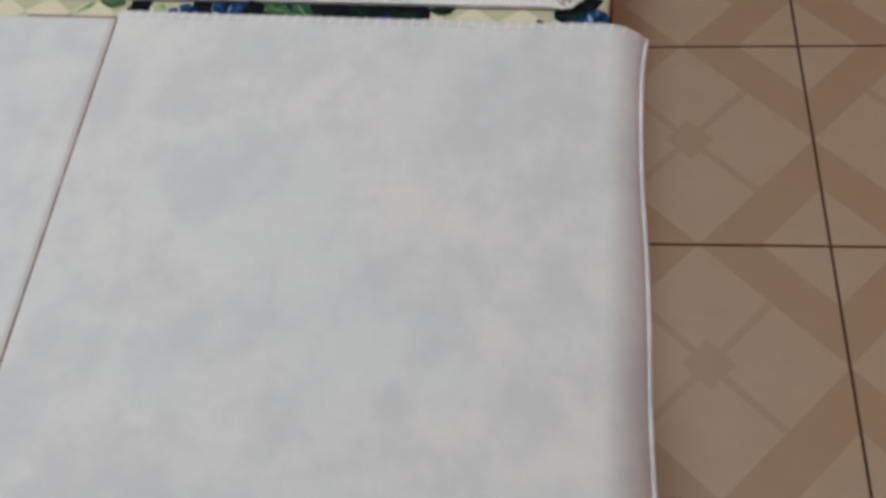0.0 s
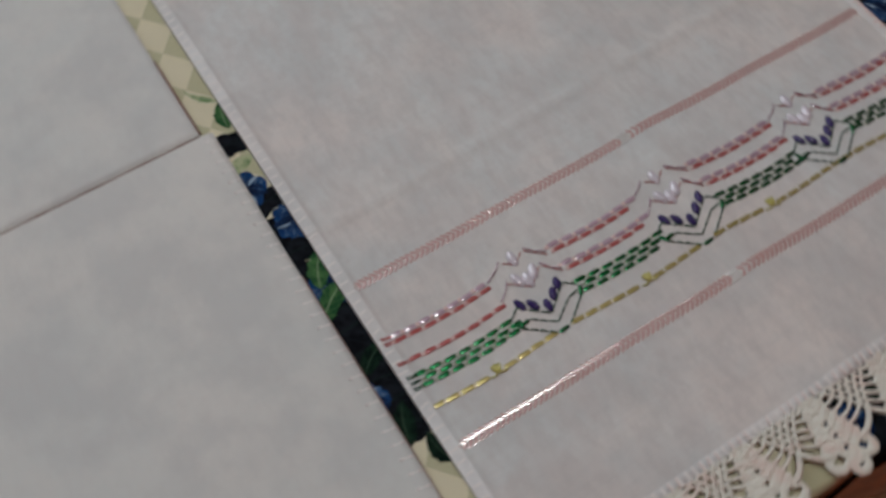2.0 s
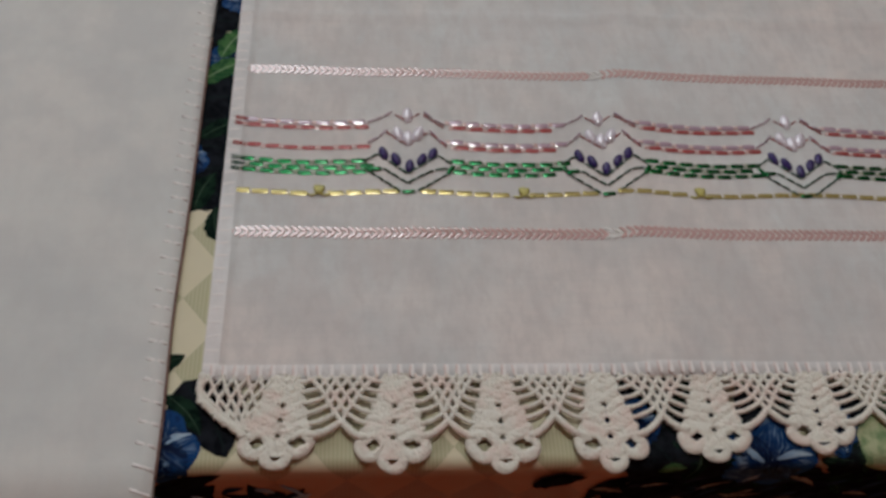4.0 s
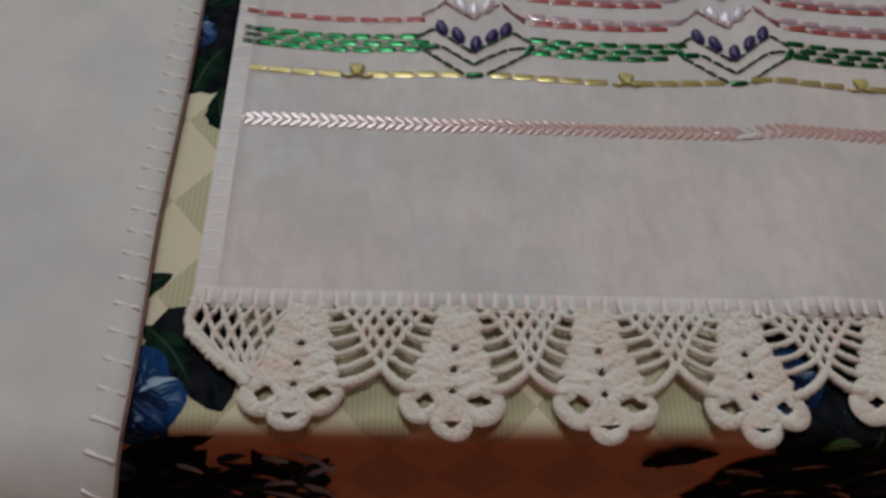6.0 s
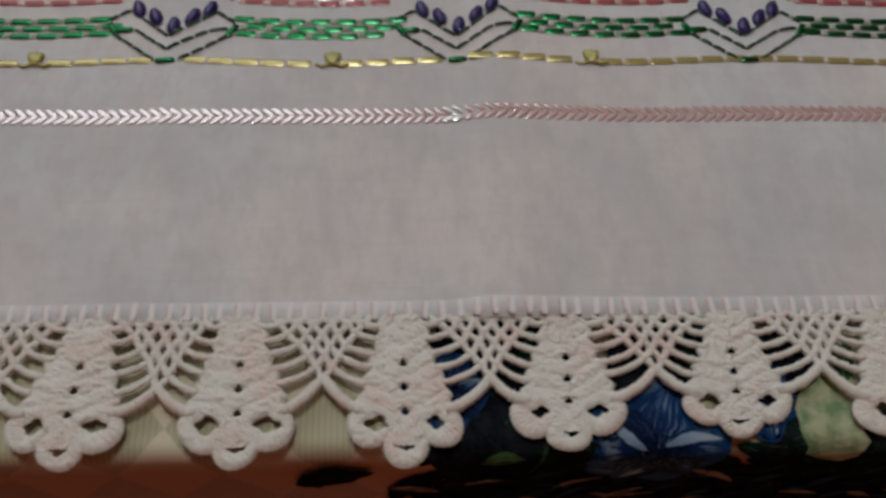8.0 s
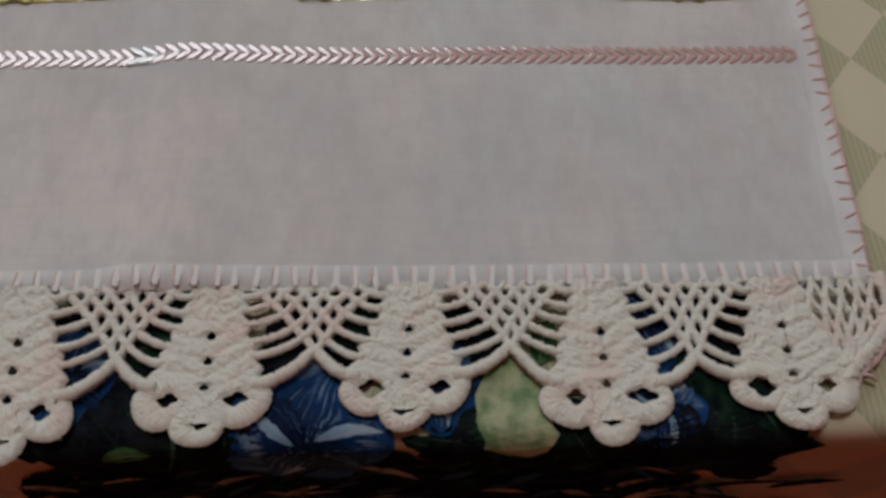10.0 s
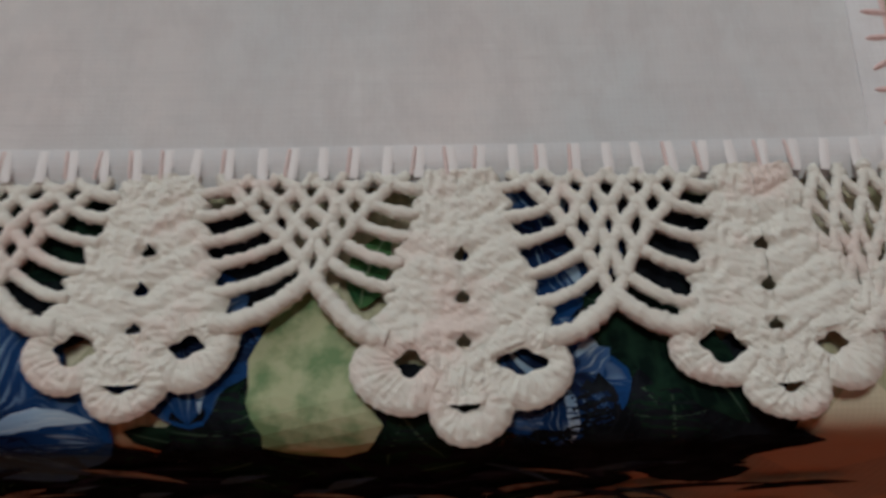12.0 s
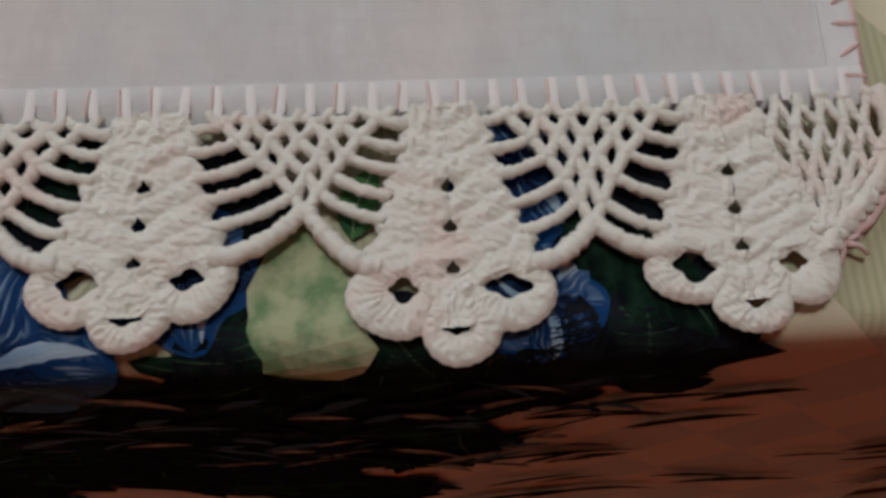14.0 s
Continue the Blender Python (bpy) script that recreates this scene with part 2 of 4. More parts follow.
# terracotta picked so these unseen walls bounce red onto the hanging cloth
wk = Mat("red_bounce_wall_paint", 0.8)
wk.color(wk.mix(wk.noise(3, 4, wk.coord()), (0.44, 0.095, 0.035), (0.38, 0.08, 0.03)))
M_WALL = wk.bump(wk.noise(140, 3, wk.coord()), 0.15, 0.002).m
pk = Mat("pale_wall_paint", 0.85)
pk.color(pk.mix(pk.noise(3, 4, pk.coord()), (0.66, 0.60, 0.56), (0.60, 0.55, 0.51)))
M_PALEWALL = pk.bump(pk.noise(140, 3, pk.coord()), 0.15, 0.002).m
tk = Mat("dark_wood", 0.4)
tk.color(tk.mix(tk.noise(9, 5, tk.coord(scale=(1, 12, 12))), (0.16, 0.07, 0.035), (0.09, 0.04, 0.02)))
M_WOOD = tk.m


# ---- building helpers ----
def part(name, bm, material, parent=None, label=""):
    me = bpy.data.meshes.new(name)
    bm.to_mesh(me)
    bm.free()
    for p in me.polygons:
        p.use_smooth = True
    me.materials.append(material)
    ob = new(name, me)
    ob.parent = parent
    return tagged(ob, label)


def box(bm, x0, x1, y0, y1, z0, z1):
    vs = [bm.verts.new((x, y, z)) for z in (z0, z1) for x, y in ((x0, y0), (x1, y0), (x1, y1), (x0, y1))]
    for f in ((3, 2, 1, 0), (4, 5, 6, 7), (0, 1, 5, 4), (1, 2, 6, 5), (2, 3, 7, 6), (3, 0, 4, 7)):
        bm.faces.new([vs[i] for i in f])


def solid_box(name, dims, material, parent=None, bevel=0.0, label=""):
    bm = bmesh.new()
    box(bm, *dims)
    if bevel:
        bmesh.ops.bevel(bm, geom=bm.edges[:], offset=bevel, segments=2, affect="EDGES")
    ob = part(name, bm, material, parent, label)
    for p in ob.data.polygons:
        p.use_smooth = False
    return ob


def tube(bm, pts, r, sides=6, r_end=None, flat=1.0):
    """A round cord along pts, tapering to r_end."""
    pts = [Vector(p) for p in pts]
    rings = []
    for i, p in enumerate(pts):
        d = (pts[min(i + 1, len(pts) - 1)] - pts[max(i - 1, 0)]).normalized()
        a = d.cross(Vector((0, 0, 1)))
        a = a.normalized() if a.length > 1e-6 else Vector((1, 0, 0))
        b = a.cross(d)
        f = i / (len(pts) - 1)
        rr = r if r_end is None else r + (r_end - r) * f
        rings.append([bm.verts.new(p + rr * (math.cos(q) * a + flat * math.sin(q) * b)) for q in (2 * math.pi * k / sides for k in range(sides))])
    for u, v in zip(rings, rings[1:]):
        for k in range(sides):
            bm.faces.new((u[k], u[(k + 1) % sides], v[(k + 1) % sides], v[k]))
    bm.faces.new(rings[0][::-1])
    bm.faces.new(rings[-1])


def bend(p, q, sag, n=5):
    """Points from p to q, bowed by the vector sag."""
    p, q, sag = Vector(p), Vector(q), Vector(sag)
    return [p.lerp(q, i / n) + sag * (4 * (i / n) * (1 - i / n)) for i in range(n + 1)]


def blob(bm, c, rx, ry, rz, turn=0.0, nu=8, nv=5):
    """A rounded lump, longest along its own y."""
    rows = []
    for j in range(1, nv):
        th = math.pi * j / nv
        row = []
        for i in range(nu):
            ph = 2 * math.pi * i / nu
            x, y, z = rx * math.sin(th) * math.cos(ph), -ry * math.cos(th), rz * math.sin(th) * math.sin(ph)
            row.append(bm.verts.new((c[0] + x * math.cos(turn) - y * math.sin(turn), c[1] + x * math.sin(turn) + y * math.cos(turn), c[2] + z)))
        rows.append(row)
    ends = [bm.verts.new((c[0] + s * ry * math.sin(turn), c[1] - s * ry * math.cos(turn), c[2])) for s in (1, -1)]
    for u, v in zip(rows, rows[1:]):
        for i in range(nu):
            bm.faces.new((u[i], u[(i + 1) % nu], v[(i + 1) % nu], v[i]))
    for i in range(nu):
        bm.faces.new((ends[0], rows[0][(i + 1) % nu], rows[0][i]))
        bm.faces.new((ends[1], rows[-1][i], rows[-1][(i + 1) % nu]))


def sheet(bm, xs, ys, top, thick):
    """A cloth of some thickness over a grid; top(x, y) gives x, y, z."""
    up = [[bm.verts.new(top(x, y)) for x in xs] for y in ys]
    dn = [[bm.verts.new(v.co - Vector((0, 0, thick))) for v in row] for row in up]
    for j in range(len(ys) - 1):
        for i in range(len(xs) - 1):
            bm.faces.new((up[j][i], up[j][i + 1], up[j + 1][i + 1], up[j + 1][i]))
            bm.faces.new((dn[j][i], dn[j + 1][i], dn[j + 1][i + 1], dn[j][i + 1]))
    top_rows, bot_rows = up, dn
    up = [[None] * len(xs) for _ in ys]
    dn = [[None] * len(xs) for _ in ys]
    for j in range(len(ys)):
        for i in range(len(xs)):
            if i in (0, len(xs) - 1) or j in (0, len(ys) - 1):
                up[j][i], dn[j][i] = bm.verts.new(top_rows[j][i].co), bm.verts.new(bot_rows[j][i].co)
    for j in range(len(ys) - 1):
        for i, s in ((0, 1), (-1, 0)):
            q = (up[j][i], up[j + 1][i], dn[j + 1][i], dn[j][i])
            bm.faces.new(q if s else q[::-1])
    for i in range(len(xs) - 1):
        for j, s in ((0, 0), (-1, 1)):
            q = (up[j][i], up[j][i + 1], dn[j][i + 1], dn[j][i])
            bm.faces.new(q[::-1] if not s else q)


# ---- the room ----
RX0, RX1, RY0, RZ1 = -2.1, 2.5, -1.25, 3.0
# east and south walls are unseen and serve as red reflectors
tagged(solid_box("wall_east", (RX1, RX1 + 0.12, RY0, WALL_N, 0, RZ1), M_WALL), "unseen terracotta wall, coloured to throw red light on the cloth", "wall", kind="structure")
tagged(solid_box("wall_west", (RX0 - 0.12, RX0, RY0, WALL_N, 0, RZ1), M_PALEWALL), "plain pale painted room wall", "wall", kind="structure")
tagged(solid_box("wall_south", (RX0 - 0.12, RX1 + 0.12, RY0 - 0.12, RY0, 0, RZ1), M_WALL), "unseen terracotta wall, coloured to throw red light on the cloth", "wall", kind="structure")
bm = bmesh.new()
box(bm, RX0 - 0.12, WIN_X0, WALL_N, WALL_N + 0.12, 0, RZ1)
box(bm, WIN_X1, RX1 + 0.12, WALL_N, WALL_N + 0.12, 0, RZ1)
box(bm, WIN_X0, WIN_X1, WALL_N, WALL_N + 0.12, 0, WIN_Z0)
box(bm, WIN_X0, WIN_X1, WALL_N, WALL_N + 0.12, WIN_Z1, RZ1)
tagged(part("wall_north", bm, M_PALEWALL), "plain pale wall with an open window hole", "wall", kind="structure")
tagged(solid_box("ceiling", (RX0 - 0.12, RX1 + 0.12, RY0 - 0.12, WALL_N + 0.12, RZ1, RZ1 + 0.1), M_PALEWALL), "plain pale painted ceiling", "ceiling", kind="structure")
# unseen fixture made up to carry the overhead fill
fixture = tagged(new("added_ceiling_light"), "unseen round ceiling light, added to brighten floor and table", "ceiling light")
bm = bmesh.new()
tube(bm, [(0.15, 0.24, RZ1), (0.15, 0.24, RZ1 - 0.05)], 0.23, 32, 0.235)
part("housing", bm, M_PALEWALL, fixture)
bm = bmesh.new()
tube(bm, [(0.15, 0.24, RZ1 - 0.05), (0.15, 0.24, RZ1 - 0.075)], 0.225, 32, 0.19)
gk = Mat("added_fill_glow", 0.4)
gk.b.inputs["Emission Color"].default_value, gk.b.inputs["Emission Strength"].default_value = (1, 1, 0.97, 1), 2.0
part("diffuser", bm, gk.m, fixture, "glowing disc of the added ceiling light")
floor = tagged(solid_box("floor", (RX0 - 0.12, RX1 + 0.12, RY0 - 0.12, WALL_N + 0.12, -0.1, -0.002), M_GROUT), "brown printed ceramic tile floor with dark grout", "floor", kind="structure")

# ---- the table ----
ZC = 0.760
EDGE, ROLL = -0.040, 0.006
TX0, TX1, TY1 = -0.95, 0.95, 0.86
table = tagged(new("table"), "dark wooden table under a printed cloth", "table")
solid_box("tabletop", (TX0, TX1, EDGE - 0.003, TY1, ZC - 0.030, ZC - 0.002), M_WOOD, table, 0.003)
for lx, ly in ((TX0 + 0.08, 0.06), (TX1 - 0.08, 0.06), (TX0 + 0.08, TY1 - 0.08), (TX1 - 0.08, TY1 - 0.08)):
    bm = bmesh.new()
    tube(bm, [(lx, ly, ZC - 0.03), (lx, ly, 0.4), (lx, ly, 0)], 0.035, 12, 0.024)
    part("leg", bm, M_WOOD, table)

# ---- the printed tablecloth ----
DROP = 0.27


def cloth_at(x, s, lift=0.0):
    """The cloth's surface: s metres in from the table's front edge; below 0 it rolls over and hangs."""
    if s >= 0:
        return Vector((x, EDGE + s, ZC + lift))
    arc = ROLL * math.pi / 2
    if s > -arc:
        q = -s / ROLL
        return Vector((x, EDGE - (ROLL + lift) * math.sin(q), ZC - ROLL + (ROLL + lift) * math.cos(q)))
    d = -s - arc
    wav = 0.05 * d + 0.035 * d * math.sin(x * 17 + 0.7) + 0.02 * d * math.sin(x * 41)
    return Vector((x, EDGE - ROLL - lift - wav, ZC - ROLL - d))


tablecloth = tagged(new("tablecloth"), "cream harlequin tablecloth printed with blue flowers and dark leaves", "tablecloth")
bm = bmesh.new()
uvl = bm.loops.layers.uv.new("UVMap")
ss = [TY1 - EDGE - 0.004] + [0.6, 0.3, 0.1, 0.03] + [0.0] + [-ROLL * math.pi / 2 * k / 5 for k in range(1, 6)] + [-ROLL * math.pi / 2 - DROP * k / 10 for k in range(1, 11)]
xs = [TX0 + (TX1 - TX0) * i / 120 for i in range(121)]
grid = [[bm.verts.new(cloth_at(x, s)) for x in xs] for s in ss]
under = [[bm.verts.new(cloth_at(x, s, -0.0014)) for x in xs] for s in ss]
for g, flip in ((grid, False), (under, True)):
    for j in range(len(ss) - 1):
        for i in range(len(xs) - 1):
            idx = [(j, i), (j + 1, i), (j + 1, i + 1), (j, i + 1)]
            f = bm.faces.new([g[a][b] for a, b in (idx[::-1] if flip else idx)])
            for lp, (a, b) in zip(f.loops, idx[::-1] if flip else idx):
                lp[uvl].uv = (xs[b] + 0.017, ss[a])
for i in range(len(xs) - 1):
    bm.faces.new((grid[-1][i], under[-1][i], under[-1][i + 1], grid[-1][i + 1]))
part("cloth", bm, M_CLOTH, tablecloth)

layer = [0.00015]


def printed(name, pts_uv, faces, material):
    me = bpy.data.meshes.new(name)
    layer[0] += 0.0000015
    me.from_pydata([cloth_at(x, s, layer[0]) for x, s, u, v in pts_uv], [], faces)
    uv = me.uv_layers.new(name="UVMap")
    for lp in me.loops:
        uv.data[lp.index].uv = pts_uv[lp.vertex_index][2:]
    me.materials.append(material)
    ob = new(name, me)
    ob.parent = tablecloth
    return ob


rnd = random.Random(7)


def leaf(x, y, length, width, turn, material):
    """A pointed leaf printed round (x, y); turn in degrees from the x axis."""
    n, c, s0 = 14, math.cos(radians(turn)), math.sin(radians(turn))
    pts, faces = [], []
    wob = [rnd.uniform(0.85, 1.15) for _ in range(n + 1)]
    for i in range(n + 1):
        u = i / n
        half = width / 2 * (math.sin(math.pi * u ** 0.8) ** 0.8 if 0 < u < 1 else 0.02) * wob[i]
        for v in (-1, -0.5, 0, 0.5, 1):
            a, b = (u - 0.5) * length, v * half + 0.08 * length * math.sin(u * 3)
            pts.append((x + a * c - b * s0, y - EDGE + a * s0 + b * c, u, v))
    for i in range(n):
        for k in range(4):
            faces.append((5 * i + k, 5 * i + k + 5, 5 * i + k + 6, 5 * i + k + 1))
    return printed("printed_leaf", pts, faces, material)


def flower(x, y, r, turn, material, lobes=5, squash=1.0):
    """A funnel flower printed face on, with a lobed rim."""
    n, rings = 40, 4
    pts, faces = [(x, y - EDGE, 0, 0)], []
    for k in range(1, rings + 1):
        for i in range(n):
            q = 2 * math.pi * i / n
            rr = r * k / rings * (1 + 0.10 * (k / rings) * math.cos(lobes * q + turn) + 0.03 * math.sin(9 * q))
            pts.append((x + rr * math.cos(q), y - EDGE + squash * rr * math.sin(q), k / rings, q / 6.28))
    for i in range(n):
        faces.append((0, 1 + i, 1 + (i + 1) % n))
        for k in range(rings - 1):
            a = 1 + k * n
            faces.append((a + i, a + n + i, a + n + (i + 1) % n, a + (i + 1) % n))
    return printed("printed_flower", pts, faces, material)


def bloom(x, y, r, turn, material, squash=1.0):
    """A printed funnel flower: a deep disc, broad petals over it, and pale streaks down them."""
    flower(x, y, r, turn, M_BLUE, 5, squash)
    for k in range(6):
        q = turn + k * 1.047 + rnd.uniform(-0.2, 0.2)
        a = math.degrees(q)
        leaf(x + 0.52 * r * math.cos(q), y + 0.52 * r * math.sin(q), r * 1.05, r * rnd.uniform(0.6, 0.9), a, (material, M_BLUE, M_DEEPBLUE)[k % 3])
        leaf(x + 0.55 * r * math.cos(q + 0.2), y + 0.55 * r * math.sin(q + 0.2), r * 0.85, r * rnd.uniform(0.10, 0.2), a + rnd.uniform(-8, 8), (M_STREAK, M_BLUE)[k % 2])


def bouquet(cx, cy, ax, ay, count, size=(0.025, 0.05), wide=(0.012, 0.022)):
    """A loose heap of dark leaves inside an ellipse."""
    for _ in range(count):
        q, r = rnd.uniform(0, 6.283), math.sqrt(rnd.random())
        leaf(cx + ax * r * math.cos(q), cy + ay * r * math.sin(q), rnd.uniform(*size), rnd.uniform(*wide), rnd.uniform(0, 360),
             rnd.choice((M_BLACKLEAF, M_BLACKLEAF, M_BLACKLEAF, M_DEEPLEAF)))


# along the strip between the towels
for y, w in ((0.113, 0.028), (0.131, 0.024), (0.168, 0.03), (0.187, 0.03), (0.202, 0.02), (0.148, 0.022), (0.218, 0.02), (0.235, 0.022), (0.256, 0.024), (0.278, 0.022), (0.301, 0.02), (0.359, 0.020)):
    leaf(-0.014, y, 0.06, w, rnd.uniform(-15, 15), M_BLACKLEAF)
bloom(-0.020, 0.322, 0.015, 0.4, M_BLUE)
bloom(0.000, 0.283, 0.016, 1.0, M_BLUE)
bloom(-0.006, 0.225, 0.014, 0.0, M_BLUE)
bloom(-0.027, 0.141, 0.014, 0.5, M_PALEBLUE)
leaf(-0.004, 0.241, 0.034, 0.014, 60, M_GREENLEAF)
leaf(-0.008, 0.214, 0.040, 0.016, 35, M_GREENLEAF)
leaf(-0.006, 0.166, 0.03, 0.012, 30, M_DEEPLEAF)
leaf(-0.012, 0.119, 0.03, 0.014, 70, M_DEEPLEAF)
leaf(-0.003, 0.096, 0.024, 0.013, 100, M_DEEPLEAF)
leaf(-0.014, 0.341, 0.03, 0.012, 20, M_SAGELEAF)
leaf(-0.002, 0.391, 0.03, 0.012, 75, M_GREENLEAF)
leaf(-0.010, 0.414, 0.03, 0.005, 130, M_SAGELEAF)
# at the lower end of the strip and over the table's edge
leaf(-0.022, 0.006, 0.026, 0.012, 40, M_DEEPLEAF)
leaf(0.000, -0.020, 0.046, 0.034, -60, M_BLACKLEAF)
leaf(-0.010, -0.018, 0.028, 0.010, -50, M_DEEPLEAF)
bloom(-0.022, -0.036, 0.020, 0.2, M_BLUE)
bouquet(-0.03, -0.085, 0.055, 0.030, 22)
bloom(-0.045, -0.075, 0.022, 0.9, M_BLUE)
bouquet(0.012, -0.082, 0.036, 0.016, 34, (0.014, 0.03), (0.005, 0.010))
for _ in range(22):
    leaf(rnd.uniform(-0.03, 0.045), rnd.uniform(-0.10, -0.062), rnd.uniform(0.01, 0.022), rnd.uniform(0.002, 0.005), rnd.uniform(-60, 60), rnd.choice((M_NIGHTLEAF, M_DEEPBLUE, M_STREAK)))
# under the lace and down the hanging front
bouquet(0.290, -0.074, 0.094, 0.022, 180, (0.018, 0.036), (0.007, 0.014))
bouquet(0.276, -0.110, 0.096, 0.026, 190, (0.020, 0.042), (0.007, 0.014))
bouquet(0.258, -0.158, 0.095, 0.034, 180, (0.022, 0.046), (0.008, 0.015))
bouquet(0.394, -0.044, 0.014, 0.010, 18, (0.016, 0.026), (0.008, 0.013))
bouquet(0.318, -0.044, 0.010, 0.008, 9, (0.014, 0.022), (0.007, 0.011))
bouquet(0.354, -0.046, 0.010, 0.008, 9, (0.014, 0.022), (0.007, 0.011))
bouquet(0.222, -0.022, 0.018, 0.030, 26)
bouquet(0.284, -0.008, 0.016, 0.014, 8, (0.02, 0.035))
bouquet(0.252, -0.036, 0.012, 0.012, 6, (0.02, 0.03))
bouquet(0.322, -0.014, 0.010, 0.012, 4, (0.018, 0.03))
bouquet(0.386, -0.012, 0.016, 0.016, 14, (0.02, 0.035))
bloom(0.207, -0.026, 0.014, 0.3, M_BLUE)
bloom(0.275, -0.046, 0.022, 0.1, M_BLUE)
bloom(0.310, -0.030, 0.013, 0.8, M_PALEBLUE)
bloom(0.372, -0.012, 0.014, 0.8, M_BLUE)
bloom(0.374, -0.038, 0.011, 0.5, M_PALEBLUE)
leaf(0.334, -0.036, 0.034, 0.022, 100, M_SAGELEAF)
leaf(0.343, -0.017, 0.016, 0.007, 70, M_GREENLEAF)
leaf(0.226, -0.049, 0.014, 0.006, 10, M_GREENLEAF)
leaf(0.392, -0.034, 0.034, 0.016, -40, M_DEEPLEAF)
leaf(0.405, -0.053, 0.030, 0.014, 15, M_BLACKLEAF)
bouquet(0.384, -0.052, 0.014, 0.006, 10, (0.014, 0.024), (0.007, 0.012))
bouquet(0.398, -0.060, 0.012, 0.010, 14, (0.012, 0.022), (0.006, 0.012))
leaf(0.172, -0.060, 0.028, 0.014, 20, M_BLACKLEAF)
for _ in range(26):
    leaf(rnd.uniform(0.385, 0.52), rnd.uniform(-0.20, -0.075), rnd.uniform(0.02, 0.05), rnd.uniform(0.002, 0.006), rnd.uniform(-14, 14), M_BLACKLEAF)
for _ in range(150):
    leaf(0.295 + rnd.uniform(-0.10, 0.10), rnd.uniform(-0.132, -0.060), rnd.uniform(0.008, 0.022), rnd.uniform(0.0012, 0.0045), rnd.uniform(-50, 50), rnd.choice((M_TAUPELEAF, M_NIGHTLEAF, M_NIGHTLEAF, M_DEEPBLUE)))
# by the next towel
bouquet(0.462, 0.215, 0.015, 0.035, 7)
bloom(0.466, 0.205, 0.014, 0.2, M_BLUE)
leaf(0.462, 0.30, 0.05, 0.014, 100, M_SAGELEAF)

# ---- plain towels ----
XT0 = -0.78


def lin(a, b, n):
    return [a + (b - a) * i / n for i in range(n + 1)]


def ripple(x, y, amp=0.0009):
    return amp * noise.noise(Vector((x * 7, y * 7, 0.3))) + 0.5 * amp * noise.noise(Vector((x * 19, y * 15, 2.1)))


def towel_thing(name, label):
    return tagged(new(name), label, "kitchen towel", group="kitchen towels on the table")


plain_a = towel_thing("kitchen_towel", "plain white folded cotton towel overhanging the table edge")


SEAM = 0.3765


def top_a(x, y):
    """The folded towel's upper side: it sags over the table's edge and its corner is drawn out to a point."""
    low = min(1.0, max(0.0, 0.015 - y) / 0.085)
    near = max(0.0, 1 + (x + 0.02) / 0.12)
    flare = 0.035 * max(0.0, -0.06 - x) * low
    yy = y - flare - 0.0085 * low * math.exp(min(0.0, x + 0.0165) / 0.035)
    z = 0.7668 + ripple(x, y)
    over = max(0.0, -0.044 - yy)
    z -= 15 * over * over
    e = min(y + 0.070, -0.0165 - x)
    z -= 0.0022 * max(0.0, 1 - e / 0.006) ** 2
    return (x - 0.003 * low ** 2.2 * near - 0.003 * math.sin((y + 0.1) * 5.6) * near - 0.0018 * math.exp(-((y - 0.03) / 0.05) ** 2) * near, yy + 0.0066 * x * max(0.0, y) / SEAM + 0.0008 * math.sin(x * 31) * low, z)


bm = bmesh.new()
sheet(bm, lin(XT0, -0.04, 60) + lin(-0.037, -0.0165, 8), lin(-0.070, -0.036, 14) + lin(-0.030, SEAM - 0.0008, 40), top_a, 0.0050)
part("folded_cloth", bm, M_PLAIN, plain_a)
# red-brown shadow under the towel's edge, drawn as a cord
bm = bmesh.new()
tube(bm, [Vector(top_a(-0.0162, y)) + Vector((0, 0, -0.0012)) for y in lin(-0.045, 0.24, 40)], 0.0008)
part("edging", bm, M_BROWNHEM_SHADE, plain_a, "brown cord standing for the shadow under the edge")
bm = bmesh.new()
sheet(bm, lin(-0.0255, -0.0172, 4), lin(-0.068, SEAM - 0.002, 60), lambda x, y: Vector(top_a(x, y)) + Vector((0, 0, 0.0003)), 0.0012)
part("hem", bm, M_PLAIN, plain_a, "turned white hem")
bm = bmesh.new()
for i in range(44):
    y = -0.062 + i * 0.010
    p, q = Vector(top_a(-0.0175, y)) + Vector((0, 0, 0.0007)), Vector(top_a(-0.0262, y + 0.0012)) + Vector((0, 0, 0.0006))
    tube(bm, [p + Vector((0.0008, 0, -0.002)), p + Vector((0, 0, 0.0002)), p.lerp(q, 0.5) + Vector((0, 0, 0.0002)), q], 0.0008, 6, None, 0.25)
tagged(part("whip_stitches", bm, M_SOFTHEM, plain_a, "white whip stitches along the hem"), kind="stuff")
bm = bmesh.new()
tube(bm, [Vector(top_a(x, -0.0690)) + Vector((0, 0, -0.0006)) for x in lin(XT0 + 0.005, -0.0185, 90)], 0.0026, 8)
part("hem_roll", bm, M_HEMCLOTH, plain_a, "rolled white hem")
plain_b = towel_thing("kitchen_towel", "plain white folded towel with a brown stitched edge")


def top_b(x, y):
    e = min(y - SEAM - 0.0022, -0.0265 - x)
    return (x, y + 0.0066 * x, 0.7662 + ripple(x + 3, y) - 0.002 * max(0.0, 1 - e / 0.005) ** 2)


